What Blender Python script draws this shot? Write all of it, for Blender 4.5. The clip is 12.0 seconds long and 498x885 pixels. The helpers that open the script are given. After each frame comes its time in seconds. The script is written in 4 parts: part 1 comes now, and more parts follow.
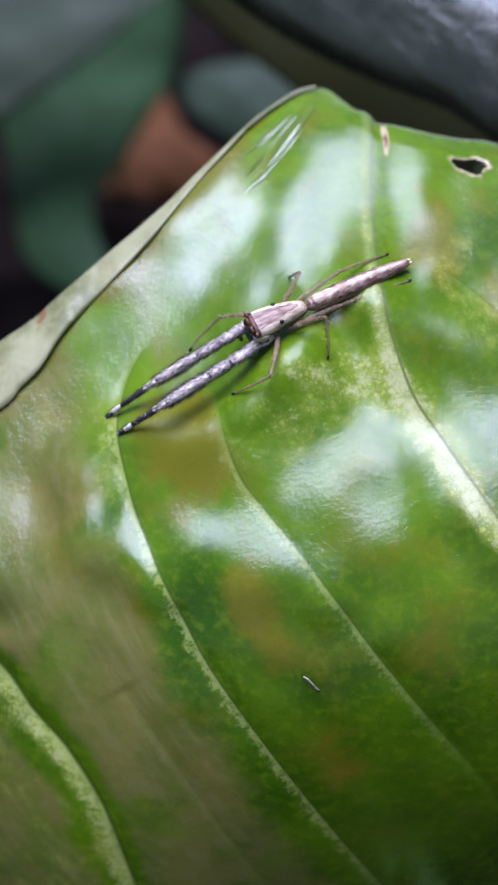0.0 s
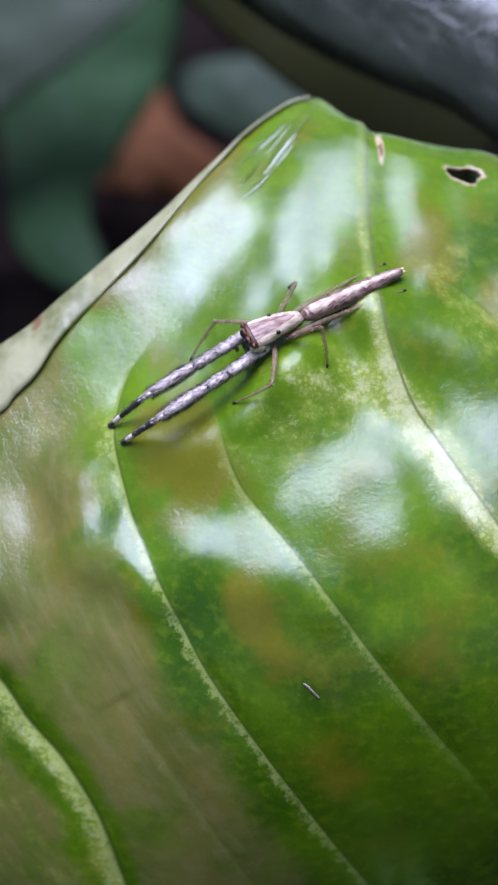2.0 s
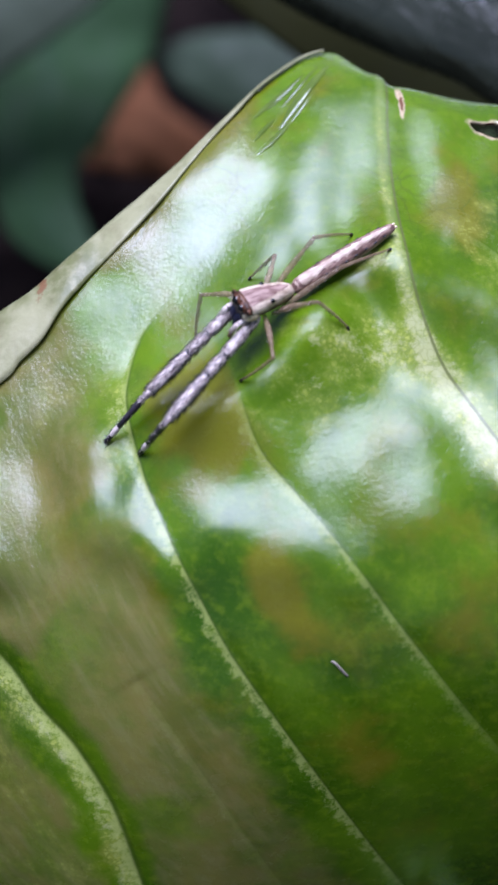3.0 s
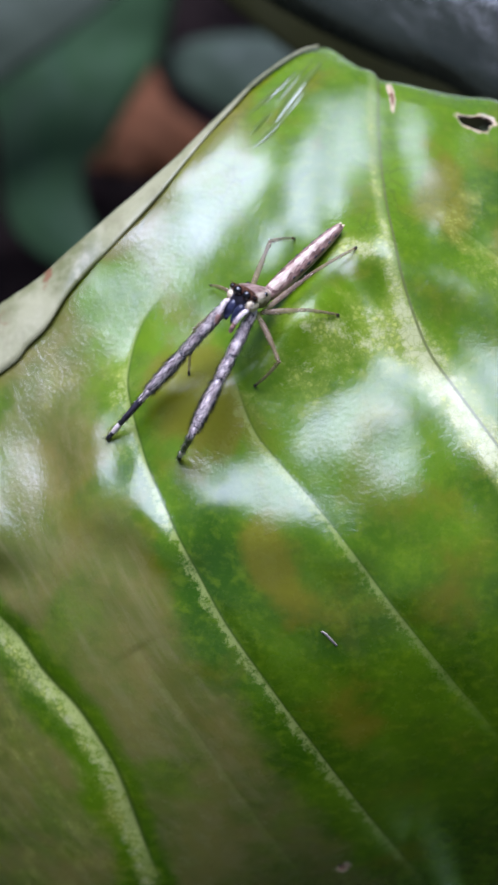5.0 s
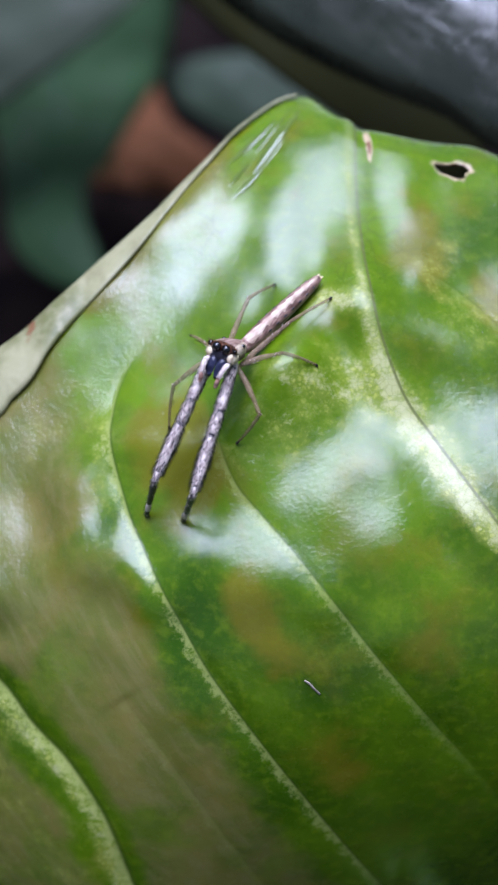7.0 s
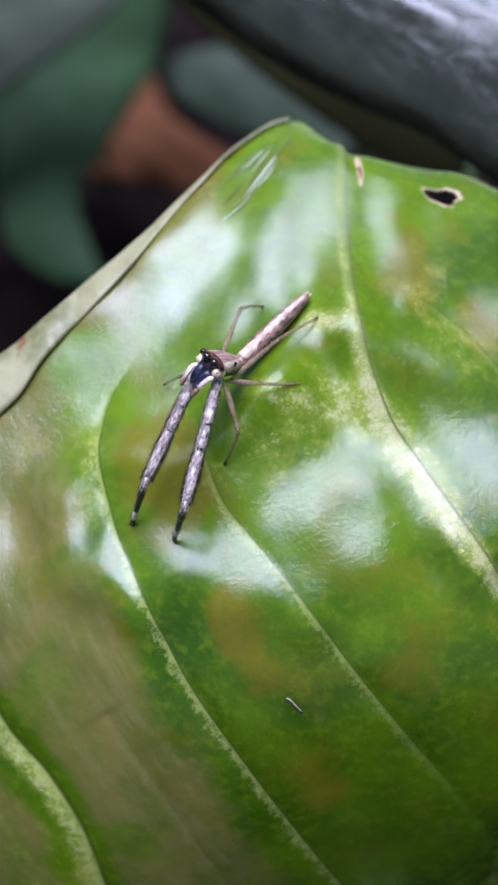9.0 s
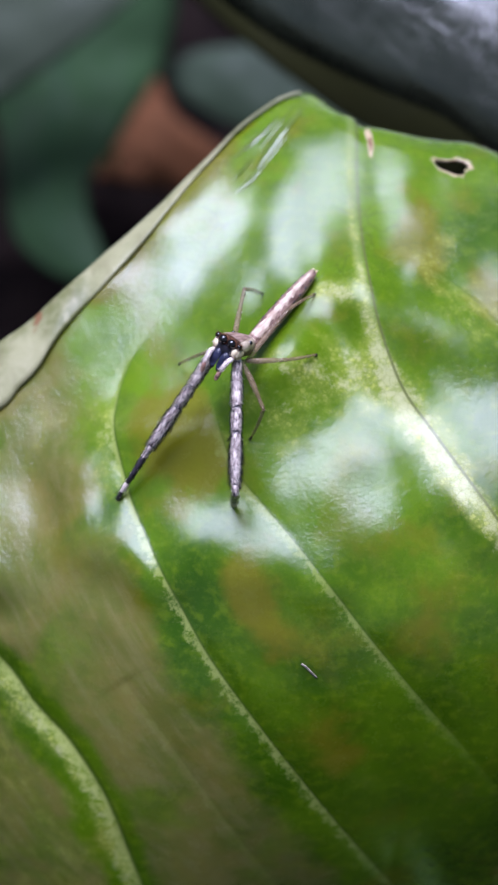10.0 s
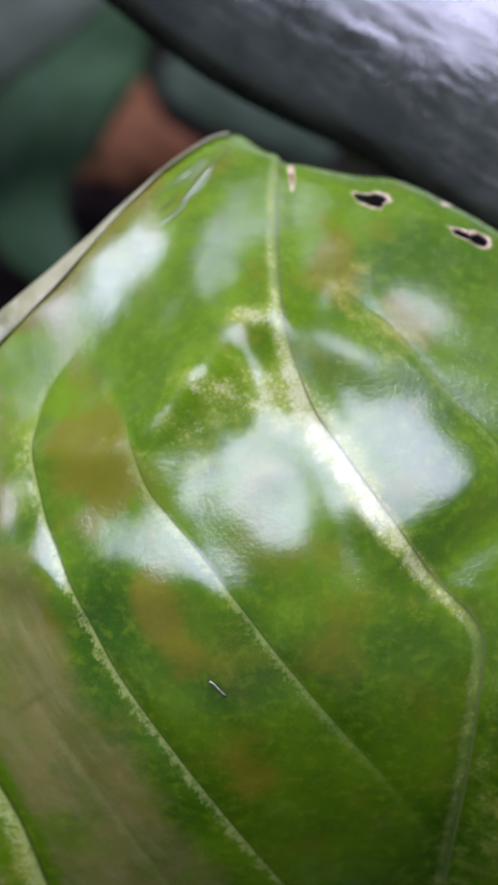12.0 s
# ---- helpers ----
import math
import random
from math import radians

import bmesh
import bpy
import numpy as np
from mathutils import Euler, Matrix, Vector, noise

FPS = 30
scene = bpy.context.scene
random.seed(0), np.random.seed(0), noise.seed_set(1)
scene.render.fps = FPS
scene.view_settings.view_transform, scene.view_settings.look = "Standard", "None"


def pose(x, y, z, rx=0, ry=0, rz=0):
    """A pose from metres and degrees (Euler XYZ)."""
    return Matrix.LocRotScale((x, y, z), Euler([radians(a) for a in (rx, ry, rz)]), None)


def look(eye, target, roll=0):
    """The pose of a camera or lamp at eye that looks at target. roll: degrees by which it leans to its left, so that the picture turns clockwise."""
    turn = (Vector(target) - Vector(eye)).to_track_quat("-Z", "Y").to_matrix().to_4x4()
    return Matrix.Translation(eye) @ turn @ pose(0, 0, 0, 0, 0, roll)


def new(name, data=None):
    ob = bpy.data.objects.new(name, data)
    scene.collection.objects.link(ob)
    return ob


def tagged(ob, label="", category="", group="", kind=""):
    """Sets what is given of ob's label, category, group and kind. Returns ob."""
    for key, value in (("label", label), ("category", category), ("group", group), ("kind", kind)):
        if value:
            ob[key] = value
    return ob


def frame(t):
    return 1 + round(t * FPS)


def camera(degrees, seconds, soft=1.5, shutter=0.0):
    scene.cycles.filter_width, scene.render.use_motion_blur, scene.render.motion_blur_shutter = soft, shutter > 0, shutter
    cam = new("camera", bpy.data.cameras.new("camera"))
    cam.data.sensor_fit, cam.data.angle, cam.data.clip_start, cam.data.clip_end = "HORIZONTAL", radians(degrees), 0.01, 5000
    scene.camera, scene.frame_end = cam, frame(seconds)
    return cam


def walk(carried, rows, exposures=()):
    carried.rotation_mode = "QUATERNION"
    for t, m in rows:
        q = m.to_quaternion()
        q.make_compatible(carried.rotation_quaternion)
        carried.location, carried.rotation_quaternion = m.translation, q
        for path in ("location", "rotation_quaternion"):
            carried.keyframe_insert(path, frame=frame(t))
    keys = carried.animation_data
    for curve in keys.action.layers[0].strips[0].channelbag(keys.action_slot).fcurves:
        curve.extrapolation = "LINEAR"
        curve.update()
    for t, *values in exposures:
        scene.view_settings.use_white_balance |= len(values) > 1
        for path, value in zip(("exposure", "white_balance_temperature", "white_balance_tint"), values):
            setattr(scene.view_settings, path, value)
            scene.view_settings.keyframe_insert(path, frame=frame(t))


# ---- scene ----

MM = 0.001

# ---- camera ----
EYE, PITCH, NEAR = 0.15, -48.0, 0.055
BASE = pose(0, 0, EYE, 90 + PITCH, 0, 0)
# the leaf's own frame: right, up and towards the first eye, in millimetres round a point 55 mm ahead of it
LEAF = BASE @ pose(0, 0, -NEAR)
cam = camera(24.0, 12.0, soft=2.4)
cam.data.dof.use_dof = True
cam.data.dof.focus_distance = 0.0555
cam.data.dof.aperture_fstop = 52.0
ROWS = [
    (0.0, 1.41, -0.71, 0.79, 0.70, 0.73, 0.10),
    (0.5, 2.67, -1.72, 0.55, 0.98, 0.63, 0.17),
    (1.0, 4.36, -3.23, 0.79, 0.75, 0.53, 0.29),
    (1.5, 3.51, -2.53, -2.49, 0.43, 0.02, -0.02),
    (2.0, 1.17, 0.13, 0.17, 0.35, 0.39, 0.48),
    (2.5, 0.19, 3.07, 2.69, -0.00, 0.37, 0.83),
    (3.0, -0.60, -0.69, -3.28, -0.31, -0.50, 0.08),
    (3.2, 0.70, -3.45, -2.27, -0.69, 0.22, 0.33),
    (4.8, 1.70, -1.37, 0.34, -0.46, 0.31, 0.12),
    (5.0, -0.34, -2.06, 0.09, -0.11, -0.26, 0.27),
    (5.5, -0.47, -0.27, 0.08, -0.21, 0.24, 0.11),
    (6.0, -0.00, 0.00, -0.00, 0.00, -0.00, -0.00),
    (6.5, -0.33, 0.47, -0.86, 0.06, -0.00, 0.29),
    (7.0, 0.47, -0.03, 0.66, 0.19, 0.03, 0.13),
    (7.5, 0.84, 0.54, 1.73, 0.05, 0.17, 0.27),
    (7.7, 0.73, 0.82, 0.76, 0.00, 0.08, -0.12),
    (9.3, 1.67, 2.15, 0.60, -0.67, -0.06, 0.70),
    (9.5, 1.23, 0.86, -0.20, -0.47, 0.10, -0.28),
    (10.0, 0.56, 0.00, 1.48, -0.22, 0.09, 0.25),
    (10.5, 1.69, 0.83, 2.21, -0.31, 0.42, 0.26),
    (11.0, 2.58, -0.17, 4.00, 0.02, 0.19, 0.31),
    (11.5, 3.64, 2.18, 1.41, -0.37, 0.19, 0.23),
    (12.0, 5.08, 2.06, -0.48, -0.41, 0.47, 0.28),
]
walk(cam, [(t, BASE @ pose(x * MM, y * MM, z * MM, rx, ry, rz)) for t, x, y, z, rx, ry, rz in ROWS],
     [(0, 0.66, 6250, 10), (1, 0.68, 6200, 7), (2.5, 0.66, 6200, 12), (5, 0.65, 6250, 10), (7.7, 0.65, 6250, 9), (9.5, 0.65, 6450, 11), (11, 0.65, 6450, 12), (12, 0.52, 6450, 17)])

# ---- light ----
SUN_WAY = Vector((-0.086, 0.112, 0.935)).normalized()
world = bpy.data.worlds.new("sky")
scene.world = world
world.use_nodes = True
sky = world.node_tree.nodes.new("ShaderNodeTexSky")
sky.sky_type, sky.sun_disc = "NISHITA", False
sky.sun_elevation = math.asin(SUN_WAY.z)
sky.sun_rotation = math.atan2(SUN_WAY.x, SUN_WAY.y)
world.node_tree.links.new(sky.outputs[0], world.node_tree.nodes["Background"].inputs[0])
world.node_tree.nodes["Background"].inputs[1].default_value = 0.05
sun = new("sun", bpy.data.lights.new("sun", "SUN"))
sun.data.energy, sun.data.angle, sun.data.color = 5.5, radians(44), (0.695, 0.722, 1.0)
sun.matrix_world = look(SUN_WAY * 2, (0, 0, 0))
scene.view_settings.exposure = 0.65


# ---- materials ----
class Nodes:
    """A small helper that wires up one procedural material."""

    def __init__(self, name, rough=0.5, spec=0.5):
        self.mat = bpy.data.materials.new(name)
        self.mat.use_nodes = True
        self.tree = self.mat.node_tree
        self.out = self.tree.nodes["Principled BSDF"]
        self.out.inputs["Roughness"].default_value = rough
        self.out.inputs["Specular IOR Level"].default_value = spec
        self.spot = self.tree.nodes.new("ShaderNodeTexCoord").outputs["Object"]

    def put(self, socket, value):
        if isinstance(value, bpy.types.NodeSocket):
            self.tree.links.new(value, socket)
        elif value is not None:
            socket.default_value = value

    def noise(self, scale, detail=4.0, rough=0.55, vec=None, distort=0.0):
        n = self.tree.nodes.new("ShaderNodeTexNoise")
        self.put(n.inputs["Vector"], vec or self.spot)
        n.inputs["Scale"].default_value, n.inputs["Detail"].default_value = scale, detail
        n.inputs["Roughness"].default_value, n.inputs["Distortion"].default_value = rough, distort
        return n.outputs["Fac"]

    def cells(self, scale, vec=None, feature="DISTANCE_TO_EDGE"):
        n = self.tree.nodes.new("ShaderNodeTexVoronoi")
        n.feature = feature
        self.put(n.inputs["Vector"], vec or self.spot)
        n.inputs["Scale"].default_value = scale
        return n.outputs["Distance"]

    def stretch(self, factors, turn=0.0):
        """The coordinates turned, so that x runs along a direction, and then scaled."""
        turned = self.tree.nodes.new("ShaderNodeMapping")
        self.put(turned.inputs["Vector"], self.spot)
        turned.inputs["Rotation"].default_value = (0, 0, radians(-turn))
        n = self.tree.nodes.new("ShaderNodeMapping")
        self.put(n.inputs["Vector"], turned.outputs[0])
        n.inputs["Scale"].default_value = factors
        return n.outputs[0]

    def bent(self, scale, amount):
        """The coordinates, shifted about by noise, so that cells look grown."""
        n = self.tree.nodes.new("ShaderNodeTexNoise")
        self.put(n.inputs["Vector"], self.spot)
        n.inputs["Scale"].default_value, n.inputs["Detail"].default_value = scale, 3.0
        m = self.tree.nodes.new("ShaderNodeVectorMath")
        m.operation = "MULTIPLY_ADD"
        self.put(m.inputs[0], n.outputs["Color"])
        m.inputs[1].default_value = (amount, amount, amount)
        self.put(m.inputs[2], self.spot)
        return m.outputs[0]

    def field(self, name):
        n = self.tree.nodes.new("ShaderNodeAttribute")
        n.attribute_name = name
        return n.outputs["Fac"]

    def ramp(self, value, lo, hi, a=0.0, b=1.0):
        n = self.tree.nodes.new("ShaderNodeMapRange")
        n.interpolation_type = "SMOOTHSTEP"
        for socket, v in zip(n.inputs, (value, lo, hi, a, b)):
            self.put(socket, v)
        return n.outputs[0]

    def sum(self, op, a, b=0.0):
        n = self.tree.nodes.new("ShaderNodeMath")
        n.operation = op
        self.put(n.inputs[0], a), self.put(n.inputs[1], b)
        return n.outputs[0]

    def mix(self, fac, a, b):
        n = self.tree.nodes.new("ShaderNodeMix")
        n.data_type = "RGBA"
        self.put(n.inputs[0], fac)
        for socket, v in ((n.inputs[6], a), (n.inputs[7], b)):
            self.put(socket, (*v, 1.0) if isinstance(v, tuple) else v)
        return n.outputs[2]

    def bump(self, height, distance, strength=1.0, before=None):
        n = self.tree.nodes.new("ShaderNodeBump")
        n.inputs["Distance"].default_value = distance
        self.put(n.inputs["Strength"], strength)
        self.put(n.inputs["Height"], height)
        self.put(n.inputs["Normal"], before)
        return n.outputs[0]

    def done(self, colour=None, rough=None, normal=None):
        if isinstance(colour, tuple):
            colour = (*colour, 1.0)
        self.put(self.out.inputs["Base Color"], colour)
        self.put(self.out.inputs["Roughness"], rough)
        self.put(self.out.inputs["Normal"], normal)
        return self.mat


def leaf_material():
    n = Nodes("green_leaf", 0.3, 0.2)
    mid, sec, pale, brown, wet = n.field("mid"), n.field("sec"), n.field("pale"), n.field("brown"), n.field("wet")
    big, fine = n.noise(160, 5), n.noise(1700, 4)
    grain = n.noise(5200, 3, 0.6)
    brushed = n.noise(1500, 4, 0.6, n.stretch((0.12, 1.0, 1.0), -58))
    green = n.mix(n.ramp(big, 0.35, 0.65), (0.026, 0.074, 0.001), (0.07, 0.142, 0.002))
    # yellower upper blade; the contrast also stands in for shade at lower right
    green = n.mix(n.sum("MULTIPLY", n.field("lit_tint"), n.ramp(big, 0.3, 0.6, 0.35, 0.75)), green, (0.125, 0.22, 0.003))
    green = n.mix(n.ramp(n.noise(420, 4, 0.6), 0.5, 0.7, 0.0, 0.6), green, (0.045, 0.095, 0.004))
    green = n.mix(n.ramp(fine, 0.45, 0.75, 0.0, 0.4), green, (0.145, 0.215, 0.006))
    green = n.mix(n.ramp(grain, 0.5, 0.75, 0.0, 0.2), green, (0.13, 0.18, 0.02))
    rust = n.ramp(n.sum("ADD", brown, n.ramp(n.noise(260, 5), 0.25, 0.75, -0.55, 0.55)), 0.1, 0.95)
    dull = n.mix(n.ramp(n.noise(330, 5, 0.6), 0.4, 0.62), (0.118, 0.122, 0.026), (0.17, 0.138, 0.038))
    dull = n.mix(n.ramp(brushed, 0.42, 0.68, 0.0, 0.55), dull, (0.2, 0.172, 0.066))
    green = n.mix(n.sum("MULTIPLY", rust, 0.8), green, (0.135, 0.115, 0.006))
    green = n.mix(n.ramp(n.sum("ADD", n.field("olive"), n.ramp(n.noise(230, 5), 0.25, 0.75, -0.35, 0.35)), 0.1, 0.9, 0.0, 0.8), green, dull)
    # a wide-meshed net of thin dark veinlets
    veinlet = n.ramp(n.cells(620, n.bent(500, 0.0009)), 0.005, 0.035, 1.0, 0.0)
    green = n.mix(n.sum("MULTIPLY", veinlet, n.sum("MULTIPLY", n.field("upper"), n.ramp(n.noise(220, 3), 0.35, 0.65, 0.0, 0.4))), green, (0.05, 0.08, 0.01))
    # pale speckles of the net of fine veins, denser towards the midrib
    grown = n.bent(1400, 0.00022)
    net = n.ramp(n.cells(3400, grown), 0.02, 0.2, 1.0, 0.0)
    speck = n.ramp(n.noise(3000, 3, 0.6), 0.42, 0.62)
    tile = n.ramp(n.cells(3000, grown), 0.0, 0.3)
    near = n.ramp(n.sum("ADD", pale, n.ramp(n.noise(520, 5, 0.65), 0.25, 0.75, -0.3, 0.3)), 0.15, 0.85)
    green = n.mix(n.sum("MULTIPLY", n.sum("MULTIPLY", net, 0.08), n.ramp(n.noise(300, 3), 0.4, 0.7)), green, (0.18, 0.25, 0.03))
    green = n.mix(n.sum("MULTIPLY", n.sum("ADD", n.sum("MULTIPLY", n.sum("MULTIPLY", speck, tile), 0.5), 0.3), near), green, (0.45, 0.47, 0.1))
    strong = n.ramp(n.sum("ADD", pale, n.ramp(n.noise(1300, 5, 0.75), 0.25, 0.75, -0.4, 0.4)), 0.5, 1.1)
    green = n.mix(n.sum("MULTIPLY", strong, 0.85), green, (0.43, 0.43, 0.2))
    green = n.mix(n.sum("MULTIPLY", n.sum("MULTIPLY", n.ramp(n.cells(2600, grown), 0.01, 0.1, 1.0, 0.0), near), 0.24), green, (0.07, 0.13, 0.01))
    # side veins: a broken pale flank and a thin dark crease
    ragged = n.sum("ADD", sec, n.ramp(n.noise(2100, 5, 0.75), 0.25, 0.75, -0.4, 0.4))
    flank = n.ramp(ragged, 0.0, 0.5, 1.0, 0.0)
    away = n.ramp(sec, -0.06, 0.02, 0.0, 1.0)
    power = n.field("power")
    green = n.mix(n.sum("MULTIPLY", n.sum("MULTIPLY", flank, away), n.sum("MULTIPLY", power, 0.6)), green, (0.32, 0.36, 0.1))
    crease = n.ramp(n.sum("ABSOLUTE", n.sum("ADD", sec, 0.05)), 0.02, 0.12, 1.0, 0.0)
    green = n.mix(n.sum("MULTIPLY", n.sum("MULTIPLY", crease, power), 0.55), green, (0.04, 0.07, 0.006))
    rib = n.sum("MULTIPLY", n.field("ribbed"), n.ramp(n.sum("ABSOLUTE", n.sum("ADD", mid, 0.14)), 0.08, 0.40, 1.0, 0.0))
    green = n.mix(n.sum("MULTIPLY", rib, 0.24), green, (0.38, 0.4, 0.19))
    line = n.ramp(n.sum("ABSOLUTE", n.sum("SUBTRACT", mid, 0.2)), 0.025, 0.11, 1.0, 0.0)
    green = n.mix(n.sum("MULTIPLY", line, 0.85), green, (0.1, 0.115, 0.03))
    # dry rim of the holes and the torn margin
    dry = n.field("dry")
    green = n.mix(n.ramp(n.sum("ADD", dry, n.ramp(fine, 0.3, 0.7, -0.2, 0.2)), 0.35, 0.8), green, (0.52, 0.39, 0.24))
    green = n.mix(n.ramp(n.sum("ADD", dry, n.ramp(n.noise(2500, 3), 0.3, 0.7, -0.25, 0.25)), 0.95, 1.15), green, (0.16, 0.07, 0.035))
    # leathery relief in patches, brushed lines along the veins, and the wet creases at the tip
    wrinkle = n.noise(3000, 4, 0.65, n.stretch((0.35, 1.0, 1.0), 30), 1.2)
    soft = n.bump(n.noise(420, 4), 0.00025, 0.14)
    normal = n.bump(n.noise(420, 3), 0.00025, 0.1)
    normal = n.bump(brushed, 0.00016, n.ramp(n.field("olive"), 0.3, 0.8, 0.03, 0.5), normal)
    normal = n.bump(wrinkle, 0.00005, n.ramp(n.noise(350, 3), 0.35, 0.62, 0.1, 0.5), normal)
    normal = n.bump(n.noise(4600, 3, 0.65), 0.00024, n.sum("MAXIMUM", n.ramp(n.noise(240, 3), 0.4, 0.58, 0.04, 0.18), n.ramp(n.field("olive"), 0.2, 0.8, 0.0, 0.26)), normal)
    normal = n.bump(n.ramp(n.cells(2600, grown), 0.0, 0.35), 0.00002, n.ramp(n.noise(300, 3), 0.42, 0.65, 0.0, 0.3), normal)
    n.out.inputs["Coat Roughness"].default_value = 0.2
    # coat masked into streaks to draw the bright glint lines at the tip
    streak = n.ramp(n.noise(2800, 1, 0.5, n.stretch((0.035, 1.0, 1.0), 52)), 0.52, 0.58, 0.0, 1.0)
    # coat varies over the blade to strengthen the sheen at the rolled margin
    sheen_coat = n.sum("ADD", 0.55, n.sum("MULTIPLY", n.field("sheen_gain"), 0.45))
    dry_coat = n.sum("MULTIPLY", sheen_coat, n.sum("SUBTRACT", 1.0, wet))
    n.put(n.out.inputs["Coat Weight"], n.sum("ADD", dry_coat, n.sum("MULTIPLY", wet, streak)))
    n.put(n.out.inputs["Coat Normal"], normal)
    rough = n.ramp(n.noise(900, 4), 0.3, 0.7, 0.2, 0.3)
    return n.done(green, rough, soft)


def rim_material():
    n = Nodes("leaf_underside", 0.4, 0.45)
    lines = n.ramp(n.noise(900, 4, 0.6, n.stretch((0.12, 1.0, 1.0), 95)), 0.5, 0.7)
    base = n.mix(n.ramp(n.noise(210, 5, 0.6), 0.32, 0.66), (0.13, 0.14, 0.045), (0.33, 0.315, 0.17))
    base = n.mix(n.ramp(n.noise(1400, 4), 0.45, 0.75, 0.0, 0.5), base, (0.4, 0.37, 0.22))
    base = n.mix(n.sum("MULTIPLY", lines, 0.35), base, (0.15, 0.125, 0.055))
    base = n.mix(n.ramp(n.sum("ADD", n.field("dry"), n.ramp(n.noise(2200, 4), 0.3, 0.7, -0.25, 0.25)), 0.4, 0.8), base, (0.2, 0.1, 0.045))
    return n.done(base, None, n.bump(n.noise(1500, 4), 0.00006, 0.6))


def foliage_material(name, dark, light, rough=0.3, vein=None, scale=60, relief=0.0006, spec=0.5, grain=((1, 0.4, 1), 40)):
    n = Nodes(name, rough, spec)
    colour = n.mix(n.ramp(n.noise(scale, 5), 0.3, 0.7), dark, light)
    colour = n.mix(n.ramp(n.noise(scale * 9, 4), 0.5, 0.8, 0.0, 0.4), colour, light)
    if vein:
        rib = n.ramp(n.sum("ABSOLUTE", n.field("across")), 0.02, 0.06, 1.0, 0.0)
        colour = n.mix(n.sum("MULTIPLY", rib, 0.6), colour, vein)
    normal = n.bump(n.noise(scale * 6, 4, 0.6, n.stretch(*grain)), relief, 0.5)
    return n.done(colour, n.ramp(n.noise(scale * 4, 3), 0.3, 0.7, rough * 0.8, rough * 1.3), normal)


def skin_material(name, a, b, rough=0.5, scale=3000, spec=0.4, relief=0.00003, stretch=(1, 1, 1)):
    n = Nodes(name, rough, spec)
    vec = n.stretch(stretch)
    colour = n.mix(n.ramp(n.noise(scale, 5, 0.6, vec), 0.35, 0.65), a, b)
    return n.done(colour, None, n.bump(n.noise(scale * 2, 4, 0.6, vec), relief, 0.7))


def banded_material(name, low_a, low_b, high_a, high_b, level):
    """A coat of hair in two colours, one below a level and one above it, with a ragged border."""
    n = Nodes(name, 0.5, 0.35)
    vec = n.stretch((0.3, 1, 1))
    parts = n.tree.nodes.new("ShaderNodeSeparateXYZ")
    n.put(parts.inputs[0], n.spot)
    ragged = n.sum("ADD", n.sum("MULTIPLY", n.sum("SUBTRACT", parts.outputs[2], level), 1 / 0.00018), n.ramp(n.noise(3600, 4, 0.7, vec), 0.3, 0.7, -0.7, 0.7))
    grain = n.ramp(n.noise(5200, 5, 0.6, vec), 0.38, 0.62)
    colour = n.mix(n.ramp(ragged, -0.4, 0.5), n.mix(grain, low_a, low_b), n.mix(grain, high_a, high_b))
    return n.done(colour, None, n.bump(n.noise(9000, 4, 0.6, vec), 0.00003, 0.7))


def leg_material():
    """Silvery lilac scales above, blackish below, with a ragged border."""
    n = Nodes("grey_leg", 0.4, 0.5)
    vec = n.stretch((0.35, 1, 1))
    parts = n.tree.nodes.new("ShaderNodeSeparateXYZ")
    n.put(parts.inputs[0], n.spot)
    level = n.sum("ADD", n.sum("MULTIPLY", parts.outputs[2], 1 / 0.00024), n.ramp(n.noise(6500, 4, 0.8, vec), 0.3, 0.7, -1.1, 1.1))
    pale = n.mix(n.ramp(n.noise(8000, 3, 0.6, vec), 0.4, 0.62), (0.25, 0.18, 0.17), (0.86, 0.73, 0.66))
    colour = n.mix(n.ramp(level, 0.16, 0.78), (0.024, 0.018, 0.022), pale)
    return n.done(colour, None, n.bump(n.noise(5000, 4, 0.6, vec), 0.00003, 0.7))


GREEN, RIM = leaf_material(), rim_material()
DARK_LEAF = foliage_material("dark_glossy_leaf", (0.018, 0.0205, 0.012), (0.032, 0.038, 0.022), 0.27, None, 90, 0.00045, 0.75, ((0.12, 1, 1), -36))
OLIVE = foliage_material("olive_leaf", (0.014, 0.0148, 0.005), (0.022, 0.0225, 0.008), 0.9, None, 60, 0.0004, 0.04)
GREYISH = foliage_material("grey_green_leaf", (0.02, 0.033, 0.017), (0.036, 0.055, 0.032), 0.6, None, 40, 0.0006, 0.2)
HAZY = foliage_material("grey_leaf", (0.042, 0.055, 0.034), (0.06, 0.077, 0.048), 0.6, None, 40, 0.0006, 0.2)
TEAL = foliage_material("blue_green_leaf", (0.014, 0.033, 0.0125), (0.027, 0.06, 0.023), 0.7, (0.014, 0.04, 0.02), 40, 0.0006, 0.12)
DEAD = foliage_material("dead_leaf", (0.075, 0.028, 0.011), (0.15, 0.065, 0.031), 0.9, (0.11, 0.048, 0.022), 50, 0.0006, 0.1)
MAUVE = foliage_material("rotten_leaf", (0.035, 0.015, 0.013), (0.085, 0.048, 0.042), 0.8, None, 60)
CREASE = foliage_material("glossy_crease", (0.07, 0.11, 0.01), (0.12, 0.17, 0.02), 0.16, None, 300, 0.00002, 1.0)
STALK = foliage_material("stalk", (0.06, 0.12, 0.02), (0.1, 0.17, 0.04), 0.45)


